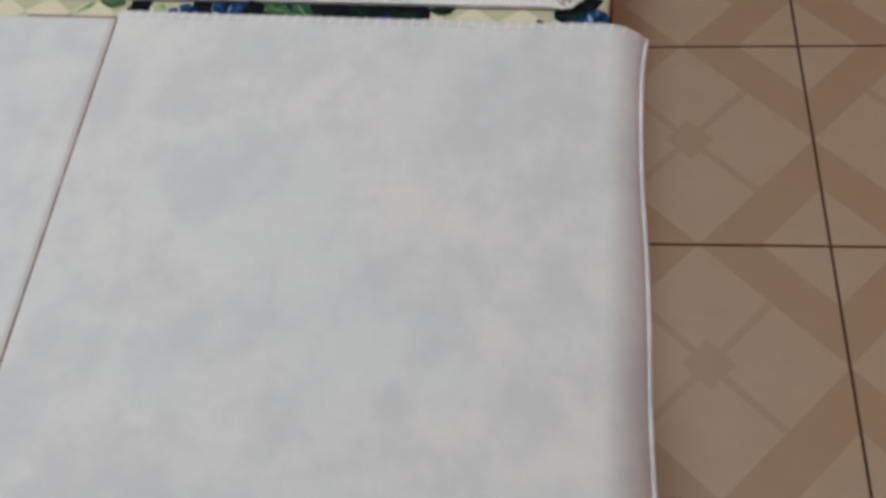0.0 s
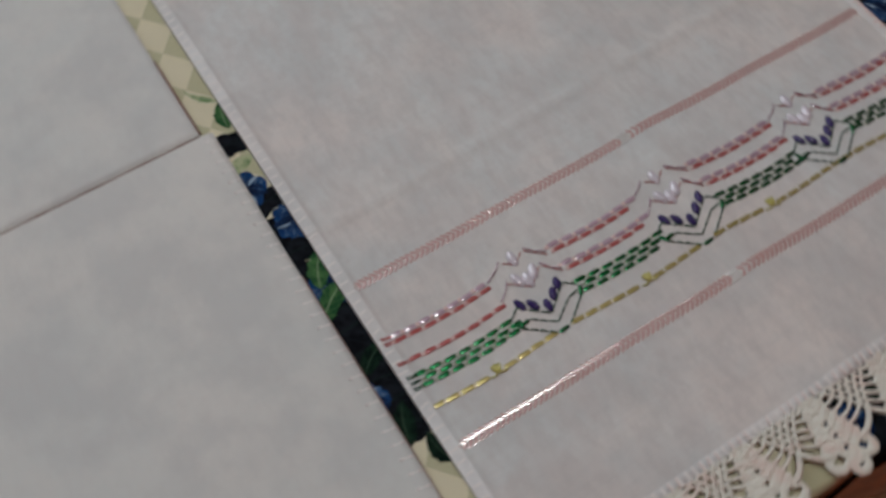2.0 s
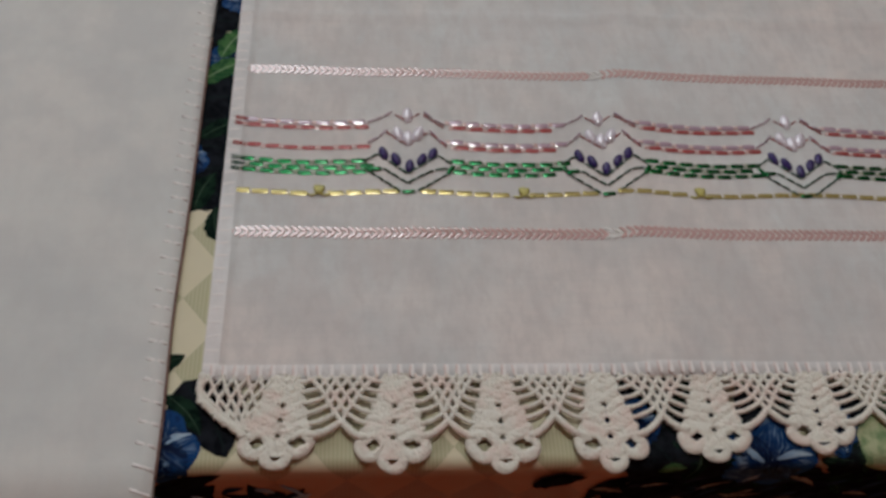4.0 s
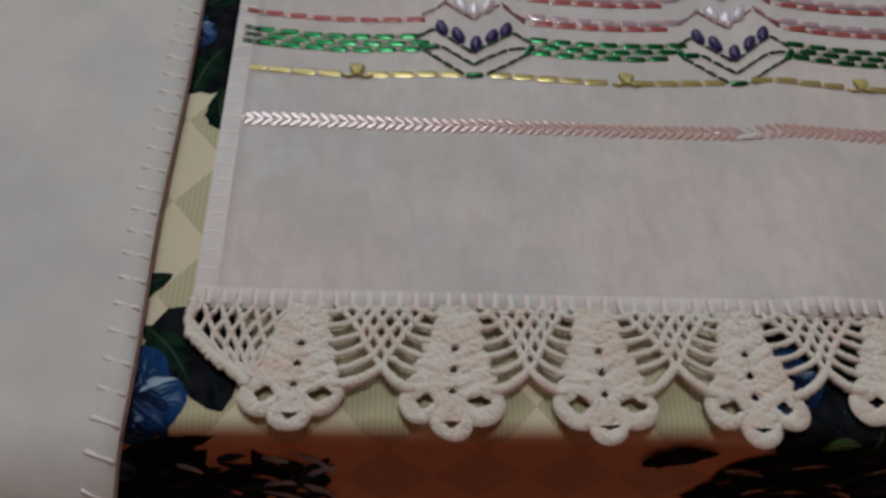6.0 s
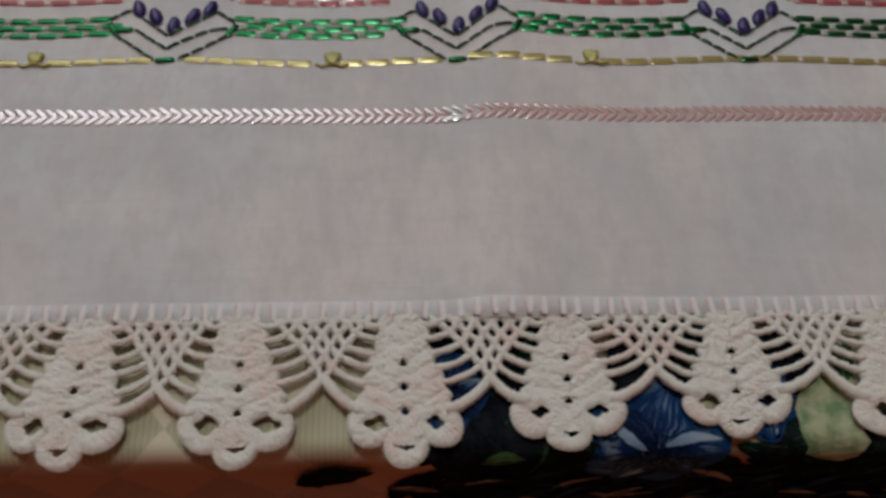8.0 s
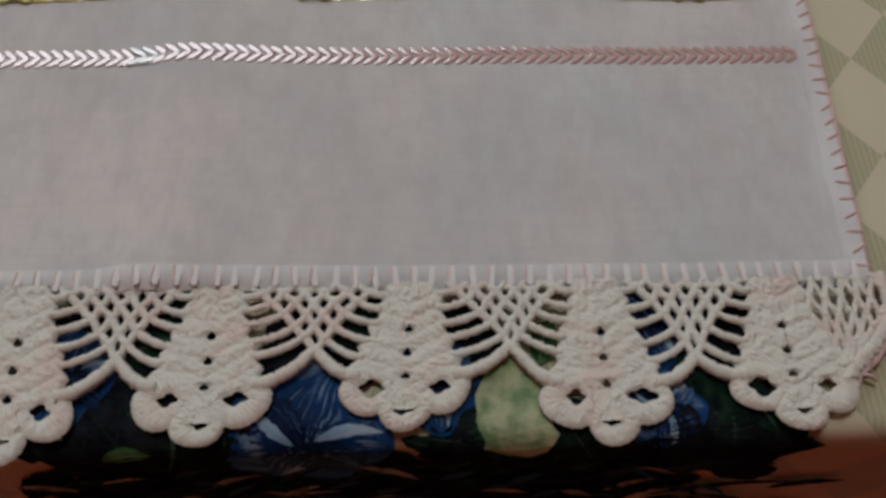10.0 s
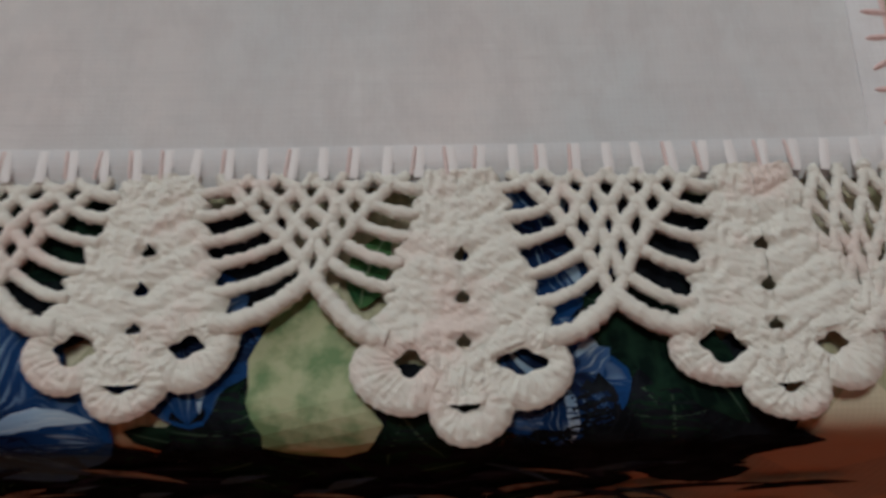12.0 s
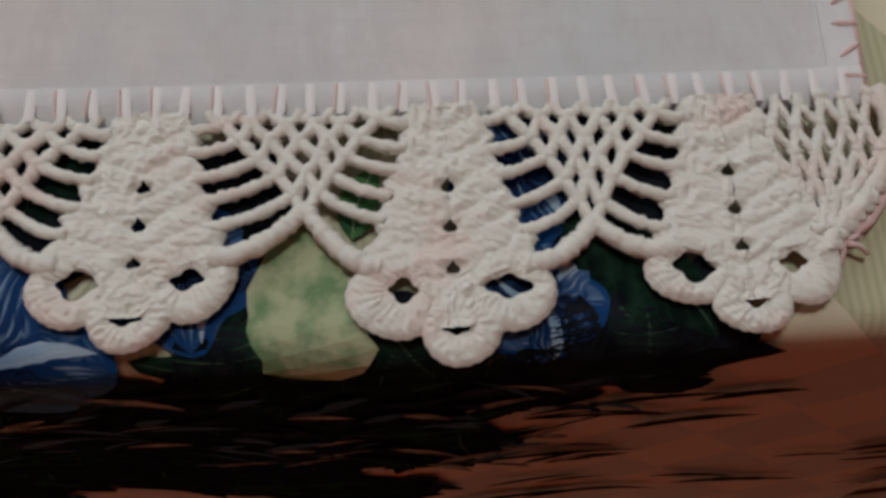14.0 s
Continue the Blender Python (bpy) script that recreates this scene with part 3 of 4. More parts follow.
bm = bmesh.new()
sheet(bm, lin(XT0, -0.04, 40) + lin(-0.037, -0.0265, 5), lin(SEAM + 0.0022, SEAM + 0.013, 5) + lin(SEAM + 0.02, 0.80, 24), top_b, 0.0044)
part("folded_cloth", bm, M_PLAIN, plain_b)
for x0, y0, x1, y1 in ((-0.0262, SEAM + 0.003, -0.0262, 0.46), (-0.028, SEAM + 0.0012, -0.42, SEAM + 0.0012)):
    bm = bmesh.new()
    tube(bm, [(x0 + (x1 - x0) * i / 30, y0 + (y1 - y0) * i / 30 + 0.0066 * x0 + 0.0066 * (x1 - x0) * i / 30 + 0.0003 * math.sin(i * 2.3), 0.7646) for i in range(31)], 0.0010)
    part("edging", bm, M_BROWNHEM_SHADE, plain_b, "dark thread edging")
far = towel_thing("kitchen_towel", "white towel with dark whip-stitched edge, lying behind")
bm = bmesh.new()
sheet(bm, lin(-0.02, 0.44, 30), lin(0.657, 0.83, 10), lambda x, y: (x, y - 0.243 * x, 0.7690 + ripple(x, y + 5)), 0.0038)
part("folded_cloth", bm, M_PLAIN, far)
bm = bmesh.new()
for i in range(70):
    x = -0.018 + i * 0.0064
    tube(bm, bend((x, 0.6535 - 0.243 * x, 0.7672), (x + 0.003, 0.664 - 0.243 * x, 0.7698), (0, 0, 0.0008), 3), 0.0009, 5)
tagged(part("whip_stitches", bm, M_BROWNHEM_SHADE, far, "dark brown whip stitches"), kind="stuff")
bm = bmesh.new()
tube(bm, [(x, 0.6545 - 0.243 * x, 0.7680) for x in lin(-0.018, 0.435, 60)], 0.0014)
part("edging", bm, M_BROWNHEM_SHADE, far, "dark brown cord standing for the shadow under the edge")

# ---- the embroidered towel ----
W, LEN = 0.44, 0.665
towel = towel_thing("kitchen_towel", "white towel with ribbon embroidery and a cream crochet lace edge")
ZT = 0.7645


def fold(d):
    """The old fold line: a small step up that eases away."""
    return 0.0046 / (1 + math.exp(-d / 0.0038)) * math.exp(-max(0.0, d) / 0.035)


def fabric(x, y):
    z = ZT + ripple(x + 1, y + 2, 0.0007)
    z += fold(x - 0.222 - 0.03 * (y - 0.1)) + 0.0008 * math.exp(-((x - 0.105) / 0.005) ** 2) + 0.0016 * math.exp(-((y - 0.262 - 0.02 * x) / 0.004) ** 2)
    z -= 0.0014 * max(0.0, 1 - y / 0.005) ** 2
    if x < 0.007 or x > W - 0.007:
        z += 0.0004
    return z


def fab(x, y, up=0.0):
    """A point on the towel: its far end lies a little wider to one side."""
    return Vector((x + 0.05 * x / W * y, y, fabric(x, y) + up))


bm = bmesh.new()
sheet(bm, lin(-0.0025, 0.0068, 3) + lin(0.0072, W - 0.0072, 140) + lin(W - 0.0068, W, 2), lin(0, 0.0058, 5) + lin(0.0062, 0.30, 70) + lin(0.31, LEN, 40), lambda x, y: fab(x, y), 0.0029)
part("fabric", bm, M_TOWEL, towel)


def stitch_mesh(name, length, width, height, material, bulge=2.0):
    """One flat ribbon stitch lying along x."""
    nx, ny = 7, 4
    pts, faces = [], []
    for i in range(nx + 1):
        u = 2 * i / nx - 1
        for j in range(ny + 1):
            v = 2 * j / ny - 1
            wide = (1 - abs(u) ** 6 * 0.2) if bulge > 2 else math.sqrt(max(0.03, 1 - u * u))
            pts.append((u * length / 2, v * width / 2 * wide, height * (1 - 0.75 * abs(u) ** 5) * (1 - v ** 4) + 0.00005))
    for i in range(nx):
        for j in range(ny):
            a = i * (ny + 1) + j
            faces.append((a, a + ny + 1, a + ny + 2, a + 1))
    me = bpy.data.meshes.new(name)
    me.from_pydata(pts, [], faces)
    for p in me.polygons:
        p.use_smooth = True
    me.materials.append(material)
    return me


def stitch(me, x, y, turn=0.0, up=0.0, name="stitch"):
    ob = new(name, me)
    ob.parent = towel
    p = fab(x, y, up)
    ob.matrix_local = Matrix.Translation(p) @ Matrix.Rotation(turn, 4, "Z")
    return ob


MOTIFS = (0.1, 0.2145, 0.332)
SECTIONS = ((0.006, 0.077), (0.125, 0.191), (0.239, 0.308), (0.356, 0.436))
PITCH, DASH = 0.0103, 0.0079
S_LILAC = stitch_mesh("lilac_stitch", DASH, 0.0036, 0.00045, M_LILAC, 4)
S_RED = stitch_mesh("rose_stitch", DASH, 0.0032, 0.00045, M_RED, 4)
S_GREEN = stitch_mesh("green_stitch", DASH, 0.0032, 0.00045, M_GREEN, 4)
S_GOLD = stitch_mesh("gold_stitch", PITCH * 0.98, 0.0034, 0.0004, M_GOLD, 4)
GAP = PITCH - DASH + 0.0006
S_OLIVE = stitch_mesh("olive_tie", GAP, 0.0026, 0.0004, M_OLIVETIE, 4)
S_ROSE = stitch_mesh("rose_tie", GAP, 0.0030, 0.0004, M_ROSETIE, 4)
S_PALE = stitch_mesh("lilac_tie", GAP, 0.0028, 0.0004, M_ROSETIE, 4)
FILL = {S_GREEN: S_OLIVE, S_RED: S_ROSE, S_LILAC: S_PALE}
S_TIE = stitch_mesh("tie_stitch", 0.0024, 0.0006, 0.0003, M_SOFTHEM)
ROWS = ((0.1705, S_LILAC, 0.0, 0), (0.1665, S_RED, 0.2, 0), (0.1548, S_LILAC, 0.0, 1), (0.1508, S_RED, 0.3, 0), (0.1400, S_GREEN, 0.0, 0), (0.1360, S_GREEN, 0.5, 0), (0.1320, S_GREEN, 0.1, 0))
jit = random.Random(3)


def dip(x, a, b):
    """Rows sag a little between two motifs."""
    f = (x - a) / (b - a)
    return -0.0022 * 4 * f * (1 - f)


for y, me, off, first in ROWS:
    for si, (a, b) in enumerate(SECTIONS):
        if si < first:
            continue
        x = a + off * PITCH
        while x + DASH * 0.5 < b:
            stitch(me, x + DASH / 2, y + dip(x, a, b) + jit.uniform(-0.0002, 0.0002), jit.uniform(-0.03, 0.03) - (0.05 if x < (a + b) / 2 else -0.05) * abs(2 * (x - a) / (b - a) - 1), 0.0003)
            stitch(FILL[me], x - GAP / 2 + 0.0003, y + dip(x, a, b), jit.uniform(-0.06, 0.06), 0.0003)
            for q in (-0.0022, -0.0009):
                stitch(S_TIE, x + q, y + dip(x, a, b), 1.57 + jit.uniform(-0.15, 0.15), 0.0005)
            x += PITCH
# the gold row with its knots
KNOTS = (0.0505, 0.1655, 0.268, 0.399)
x = 0.004
while x < W - 0.006:
    wave = 0.0012 * math.cos((x - 0.1) / 0.116 * 2 * math.pi)
    if min(abs(x + 0.004 - k) for k in KNOTS) > 0.0045 and min(abs(x + 0.004 - m) for m in MOTIFS) > 0.0045:
        stitch(S_GOLD, x + 0.004, 0.1160 + wave, -0.02 * math.sin((x - 0.1) / 0.116 * 6.283), 0.0003)
        for q in (-0.0016, -0.0006):
            stitch(S_TIE, x + q, 0.1160 + wave, 1.57 + jit.uniform(-0.15, 0.15), 0.0005)
    x += PITCH
for kx in KNOTS:
    bm = bmesh.new()
    c = fab(kx, 0.1165)
    for dx, turn, ry in ((-0.0014, 0.35, 0.0035), (0.0014, -0.4, 0.0033), (0.0, 0.05, 0.0038)):
        blob(bm, (c.x + dx, c.y + 0.0005, c.z + 0.0011), 0.0016, ry, 0.0013, turn)
    for s in (-1, 1):
        tube(bm, [c + Vector((0, -0.002, 0.0012)), c + Vector((s * 0.004, -0.0035, 0.0008)), c + Vector((s * 0.0065, -0.0022, 0.0003))], 0.0007, 5)
    part("ribbon_knot", bm, M_KNOT, towel, "small gold ribbon knot")
# the herringbone braids
S_VEE = bpy.data.meshes.new("braid_stitch")
bm = bmesh.new()
for s in (1, -1):
    blob(bm, (0, s * 0.0017, 0.0002), 0.0012, 0.0034, 0.00013, s * radians(50), 8, 5)
bm.to_mesh(S_VEE)
bm.free()
for p in S_VEE.polygons:
    p.use_smooth = True
S_VEE.materials.append(M_BRAID)
# white copies of the stitch paint the satin's glint on the fold
S_VEEW = S_VEE.copy()
S_VEEW.materials[0] = M_FOLDGLINT
for v in S_VEEW.vertices:
    v.co.x, v.co.z = v.co.x * 1.35, v.co.z * 2.2
for yb in (0.0878, 0.2125):
    for i in range(112):
        x = 0.004 + i * 0.00385
        stitch(S_VEEW if abs(x - (0.2135 if yb < 0.1 else 0.2165)) < 0.004 else S_VEE, x, yb + 0.0003 * math.sin(x * 60), jit.uniform(-0.06, 0.06), 0.0, "braid_stitch")

# the flower motifs
S_PETAL = stitch_mesh("pearl_petal", 0.0120, 0.0066, 0.0022, M_PEARL)
S_NAVY = stitch_mesh("navy_petal", 0.0102, 0.0056, 0.0020, M_NAVY)
S_BAR = stitch_mesh("green_bar", 0.0075, 0.0028, 0.0008, M_GREEN, 4)


def threads(name, material, lines, cx, r=0.00065):
    bm = bmesh.new()
    for line in lines:
        for (x0, y0), (x1, y1) in zip(line, line[1:]):
            n = max(1, round(math.hypot(x1 - x0, y1 - y0) / 0.0065))
            for k in range(n):
                f0, f1 = (k + 0.06) / n, (k + 0.90) / n
                p, q = (fab(cx + x0 + (x1 - x0) * f, y0 + (y1 - y0) * f, 0.0004) for f in (f0, f1))
                tube(bm, bend(p, q, (0, 0, 0.0005), 3), r, 5)
    return part(name, bm, material, towel)


for cx in MOTIFS:
    for dx, y, turn in ((0.0005, 0.1755, 88), (-0.0052, 0.1605, 105), (0.0066, 0.1605, 72), (0.0008, 0.1570, 90)):
        stitch(S_PETAL, cx + dx, y, radians(turn), 0.0003, "petal")
    for dx, y, turn in ((-0.0138, 0.1450, 105), (-0.0066, 0.1408, 110), (0.0012, 0.1352, 85), (0.0082, 0.1402, 68), (0.0146, 0.1452, 72)):
        stitch(S_NAVY, cx + dx, y, radians(turn), 0.0003, "petal")
    threads("pink_thread", M_LILAC, [((-0.023, 0.1690), (-0.0135, 0.1740), (-0.008, 0.1790)), ((0.010, 0.1790), (0.016, 0.1725), (0.023, 0.1680)),
                                     ((-0.023, 0.1530), (-0.016, 0.1580), (-0.011, 0.1645)), ((0.013, 0.1645), (0.018, 0.1570), (0.024, 0.1520))], cx, 0.0006)
    threads("rose_thread", M_RED, [((-0.0075, 0.1765), (0.0, 0.1705), (0.0080, 0.1770)), ((-0.0125, 0.1620), (0.0, 0.1515), (0.0125, 0.1620)),
                                   ((0.0095, 0.1765), (0.022, 0.1655)), ((0.0135, 0.1615), (0.0235, 0.1500))], cx, 0.0004)
    threads("dark_green_thread", M_DKGREEN, [((-0.025, 0.1385), (-0.017, 0.1445), (0.0, 0.1295), (0.0175, 0.1440), (0.0255, 0.1375)),
                                             ((-0.0215, 0.1335), (-0.014, 0.1335), (0.0, 0.1225), (0.015, 0.1330), (0.0235, 0.1345)),
                                             ((-0.0225, 0.1315), (-0.004, 0.1165)), ((0.005, 0.1165), (0.0240, 0.1310))], cx, 0.00065)
    for dx, y, turn in ((-0.0225, 0.1335, -60), (0.0245, 0.1330, 60), (0.0002, 0.1163, 4), (-0.0185, 0.1330, 5)):
        stitch(S_BAR, cx + dx, y, radians(turn), 0.0006)

# ribbon ends tucked into the side hem
bm = bmesh.new()
for y in (0.1400, 0.1360, 0.1318):
    for s in (-1, 1):
        tube(bm, [fab(0.001, y + s * 0.0008 + 0.0008, 0.0003), fab(0.004, y + s * 0.0008, 0.0006), fab(0.0085, y, 0.0004)], 0.0006, 5)
part("ribbon_end", bm, M_DKGREEN, towel)
bm = bmesh.new()
for y in (0.1705, 0.1665, 0.1508):
    for s in (-1, 1):
        tube(bm, [fab(0.001, y + s * 0.0008 + 0.0008, 0.0003), fab(0.004, y + s * 0.0008, 0.0006), fab(0.0085, y, 0.0004)], 0.0006, 5)
part("ribbon_end", bm, M_RED, towel)

# turned hems: a second layer of cloth along the lace and the sides
XL = -0.0025
HEM_STEP = 0.0057


def puff(x, y):
    """The lace hem bulges a little between its stitches."""
    return 0.0005 + 0.0004 * abs(math.sin(math.pi * (x - 0.003) / HEM_STEP)) ** 0.6 * math.sin(math.pi * min(1.0, max(0.0, (y + 0.0012) / 0.0078)))


for x0, x1, y0, y1 in ((XL, W, -0.0012, 0.0062), (XL, 0.0055, 0.0012, LEN), (W - 0.0065, W, 0.0012, LEN)):
    bm = bmesh.new()
    wide = x1 - x0 > 0.1
    nx, ny = (620, 6) if wide else (2, 90)
    sheet(bm, lin(x0, x1, nx), lin(y0, y1, ny), lambda x, y: fab(x, y, puff(x, y) if wide else 0.0005 + 0.0001 * math.sin(x * 700 + y * 900)), 0.0006)
    part("hem", bm, M_HEMCLOTH, towel, "turned white hem")
# hem stitches
S_HEM = stitch_mesh("hem_stitch", 0.0066, 0.0019, 0.00022, M_SOFTHEM, 4)
S_BLUSH = stitch_mesh("blush_stitch", 0.0060, 0.0008, 0.0005, M_BLUSHHEM, 4)
S_SIDE = stitch_mesh("side_stitch", 0.0070, 0.0014, 0.0003, M_SOFTHEM, 4)
S_PINK = stitch_mesh("pink_stitch", 0.0056, 0.0014, 0.0007, M_PINKHEM)
for i in range(77):
    x = 0.003 + i * HEM_STEP + jit.uniform(-0.0005, 0.0005)
    stitch(S_HEM, x, 0.0026, 1.57 + jit.uniform(-0.12, 0.12), 0.0009, "hem_stitch")
    if jit.random() < 0.6:
        stitch(S_BLUSH, x - 0.0011, 0.0027, 1.57 + jit.uniform(-0.14, 0.14), 0.0010, "hem_stitch")
for i in range(80):
    stitch(S_SIDE, 0.0012, 0.006 + i * 0.0082, jit.uniform(-0.1, 0.25), 0.0004, "hem_stitch")
for i in range(110):
    stitch(S_PINK, W - 0.0014, 0.004 + i * 0.0060, 0.25 + jit.uniform(-0.45, 0.45), 0.0004, "hem_stitch")
bm = bmesh.new()
tube(bm, [fab(W + 0.0004, 0.002 + LEN * i / 40, -0.0006) for i in range(40)], 0.0013)
part("edge_cord", bm, M_PINKHEM, towel, "pink thread cord")

# the crochet lace: eight pineapple scallops with nets between
# each scallop: where it leaves the hem, where its tip lies along the edge, and how far it hangs
FANS = ((0.0385, 0.0340, 0.0480), (0.0920, 0.0885, 0.0505), (0.1412, 0.1428, 0.0510), (0.1940, 0.1955, 0.0515),
        (0.2485, 0.2468, 0.0475), (0.3045, 0.3012, 0.0440), (0.3580, 0.3580, 0.0490), (0.4105, 0.4108, 0.0460))
# the lowest knot of each net
KNOTS_NET = ((0.0650, -0.0245), (0.1170, -0.0245), (0.1690, -0.0220), (0.2230, -0.0225), (0.2770, -0.0205), (0.3325, -0.0205), (0.3840, -0.0245))
ZL = 0.7645
FULL = 0.0490
lr = random.Random(11)


def jig(a=0.0004):
    return lr.uniform(-a, a)


def half_cone(d):
    """Half the width of a scallop's solid body, d below the hem on a scallop of full length."""
    pts = ((0, 0.0068), (0.003, 0.0084), (0.007, 0.0086), (0.014, 0.0106), (0.022, 0.0132), (0.0295, 0.0156), (0.0315, 0.0150), (0.0330, 0.0080), (0.0345, 0.0054), (0.044, 0.0040))
    for (a, p), (b, q) in zip(pts, pts[1:]):
        if d <= b:
            return p + (q - p) * max(0, d - a) / (b - a)
    return pts[-1][1]


def hang(fan, u, d):
    """A point of a scallop: u across it, d down it on the full-length pattern; it leans towards its own tip."""
    top, tip, length = fan
    return top + u + (tip - top) * d / FULL, -d * length / FULL


def lobe(bm, fan, cu, cd, R, hu, hd, hr, n):
    """A thick worked loop: a domed band of short stitches round an eyelet that need not sit in its middle."""
    ph = lr.uniform(0, 6.28)
    seg, rings, prev = 90, 10, None
    for k in range(rings + 1):
        t = k / rings
        row = []
        for i in range(seg):
            q = 6.2832 * i / seg
            rim = 1 + 0.04 * math.sin(3 * q + ph) + 0.035 * math.sin(2 * q + 2 * ph) + 0.035 * abs(math.cos(n * q / 2 + ph))
            er = hr * (1 + 0.15 * math.cos(4 * q + 0.4) + 0.15 * math.sin(2 * q + ph))
            u = (hu + er * 1.45 * math.cos(q)) * (1 - t) + (cu + R * rim * math.cos(q)) * t
            d = (hd - er * math.sin(q)) * (1 - t) + (cd - R * rim * math.sin(q)) * t
            x, y = hang(fan, u, d)
            dome = max(0.0, math.sin(math.pi * (0.06 + 0.94 * t))) ** 0.5
            stitches = 0.00035 * (abs(math.cos(n * q / 2 + ph + 2.2 * (t - 0.5))) - 0.5) * dome
            z = ZL - 0.0006 + 0.0016 * dome + stitches + (0.0005 * noise.noise(Vector((x * 520, y * 520, cu * 80))) + 0.0006 * noise.noise(Vector((x * 1200, y * 1200, cu * 80)))) * dome
            row.append(bm.verts.new((x, y, z)))
        if prev:
            for i in range(seg):
                bm.faces.new((prev[i], row[i], row[(i + 1) % seg], prev[(i + 1) % seg]))
        prev = row


def scallop(fan):
    """One pineapple: a solid body of slanting rows of trebles, pierced along its middle, with three loops below."""
    bm = bmesh.new()
    ph = lr.uniform(0, 6.28)
    seed = lr.uniform(0, 40)
    NU = 22
    for s in (-1, 1):
        prev = None
        slant = lr.uniform(0.45, 0.7) if s > 0 else lr.uniform(0.15, 0.4)
        for d in lin(-0.0008, 0.0430, 130):
            tooth = ((d / 0.0068 + 0.15 * s) % 1.0)
            wide = half_cone(d) + 0.0021 * (abs(2 * tooth - 1) - 0.5) * min(1.0, d / 0.006 if d > 0 else 0) + 0.0006 * noise.noise(Vector((d * 900, s * 7.0, seed)))
            hole = 0.0013 * max(0.0, 1 - (((d - 0.0040) % 0.0080) / 0.0080 * 2 - 1) ** 2 * 9) if 0.009 < d < 0.040 else 0.0
            row = []
            for k in range(NU + 1):
                u = s * (hole + k / NU * (wide - hole))
                x, y = hang(fan, u, d)
                q = d + slant * s * u + 0.0006 * noise.noise(Vector((x * 160, y * 160, seed)))
                p = abs(u) - 0.55 * slant * d + 0.0005 * noise.noise(Vector((x * 240, y * 240, seed + 5)))
                ridge = abs(math.sin(math.pi * q / 0.0058 + ph)) ** 0.55
                post = abs(math.sin(math.pi * p / (0.0017 if s > 0 else 0.0021)))
                f = k / NU
                edge = max(0.0, 1 - max(0.0, (f - 0.82) / 0.18) ** 2) ** 0.5 * (min(1.0, 0.2 + f * 6) if hole > 0.0003 else 1.0)
                grain = 0.0006 * noise.noise(Vector((x * 620, y * 620, seed))) + 0.0005 * noise.noise(Vector((x * 1250, y * 1250, seed + 3))) + 0.0003 * noise.noise(Vector((x * 230, y * 230, seed + 9)))
                z = ZL - 0.0007 + (0.0011 + (0.0006 if s > 0 else 0.0003) * ridge + (0.00028 if s > 0 else 0.0004) * post * ridge + grain) * edge
                row.append(bm.verts.new((x, y, z)))
            if prev:
                for k in range(NU):
                    quad = (prev[k], row[k], row[k + 1], prev[k + 1])
                    bm.faces.new(quad if s > 0 else quad[::-1])
            prev = row
    for s in (-1, 1):
        lobe(bm, fan, s * 0.0106 + jig(0.0006), 0.0362 + jig(0.0006), 0.0076 + jig(0.0005), s * (0.0092 + jig(0.0005)), 0.0356, 0.0022 + jig(0.0005), 22)
    lobe(bm, fan, jig(0.0006), 0.0424, 0.0070, jig(0.0003), 0.0428, 0.0016 + jig(0.0003), 20)
    return part("lace_scallop", bm, M_LACE, towel, "solid pineapple crochet scallop")


def fray(bm, amount=0.00042):
    """Uneven crochet: push every point a little along a noise."""
    for v in bm.verts:
        v.co += amount * noise.noise_vector(v.co * 700) + 0.7 * amount * noise.noise_vector(v.co * 1900)


def cord(bm, pts, r, r_end=None):
    """A plied cord: a tube whose thickness swells with every chain stitch."""
    dense = []
    pts = [Vector(p) for p in pts]
    for a, b in zip(pts, pts[1:]):
        n = max(1, round((b - a).length / 0.0006))
        dense += [a.lerp(b, i / n) for i in range(n)]
    dense.append(pts[-1])
    tube(bm, dense, r, 8, r_end)
    ph = lr.uniform(0, 6.28)
    bm.verts.ensure_lookup_table()
    ring_of = bm.verts[-8 * len(dense):]
    run = 0.0
    for i, c in enumerate(dense):
        run += (c - dense[i - 1]).length if i else 0.0
        k = 1 + 0.07 * math.sin(run / 0.0021 * 6.2832 + ph) + 0.10 * noise.noise(Vector((run * 420, ph, 0)))
        for v in ring_of[8 * i:8 * i + 8]:
            v.co = c + (v.co - c) * k


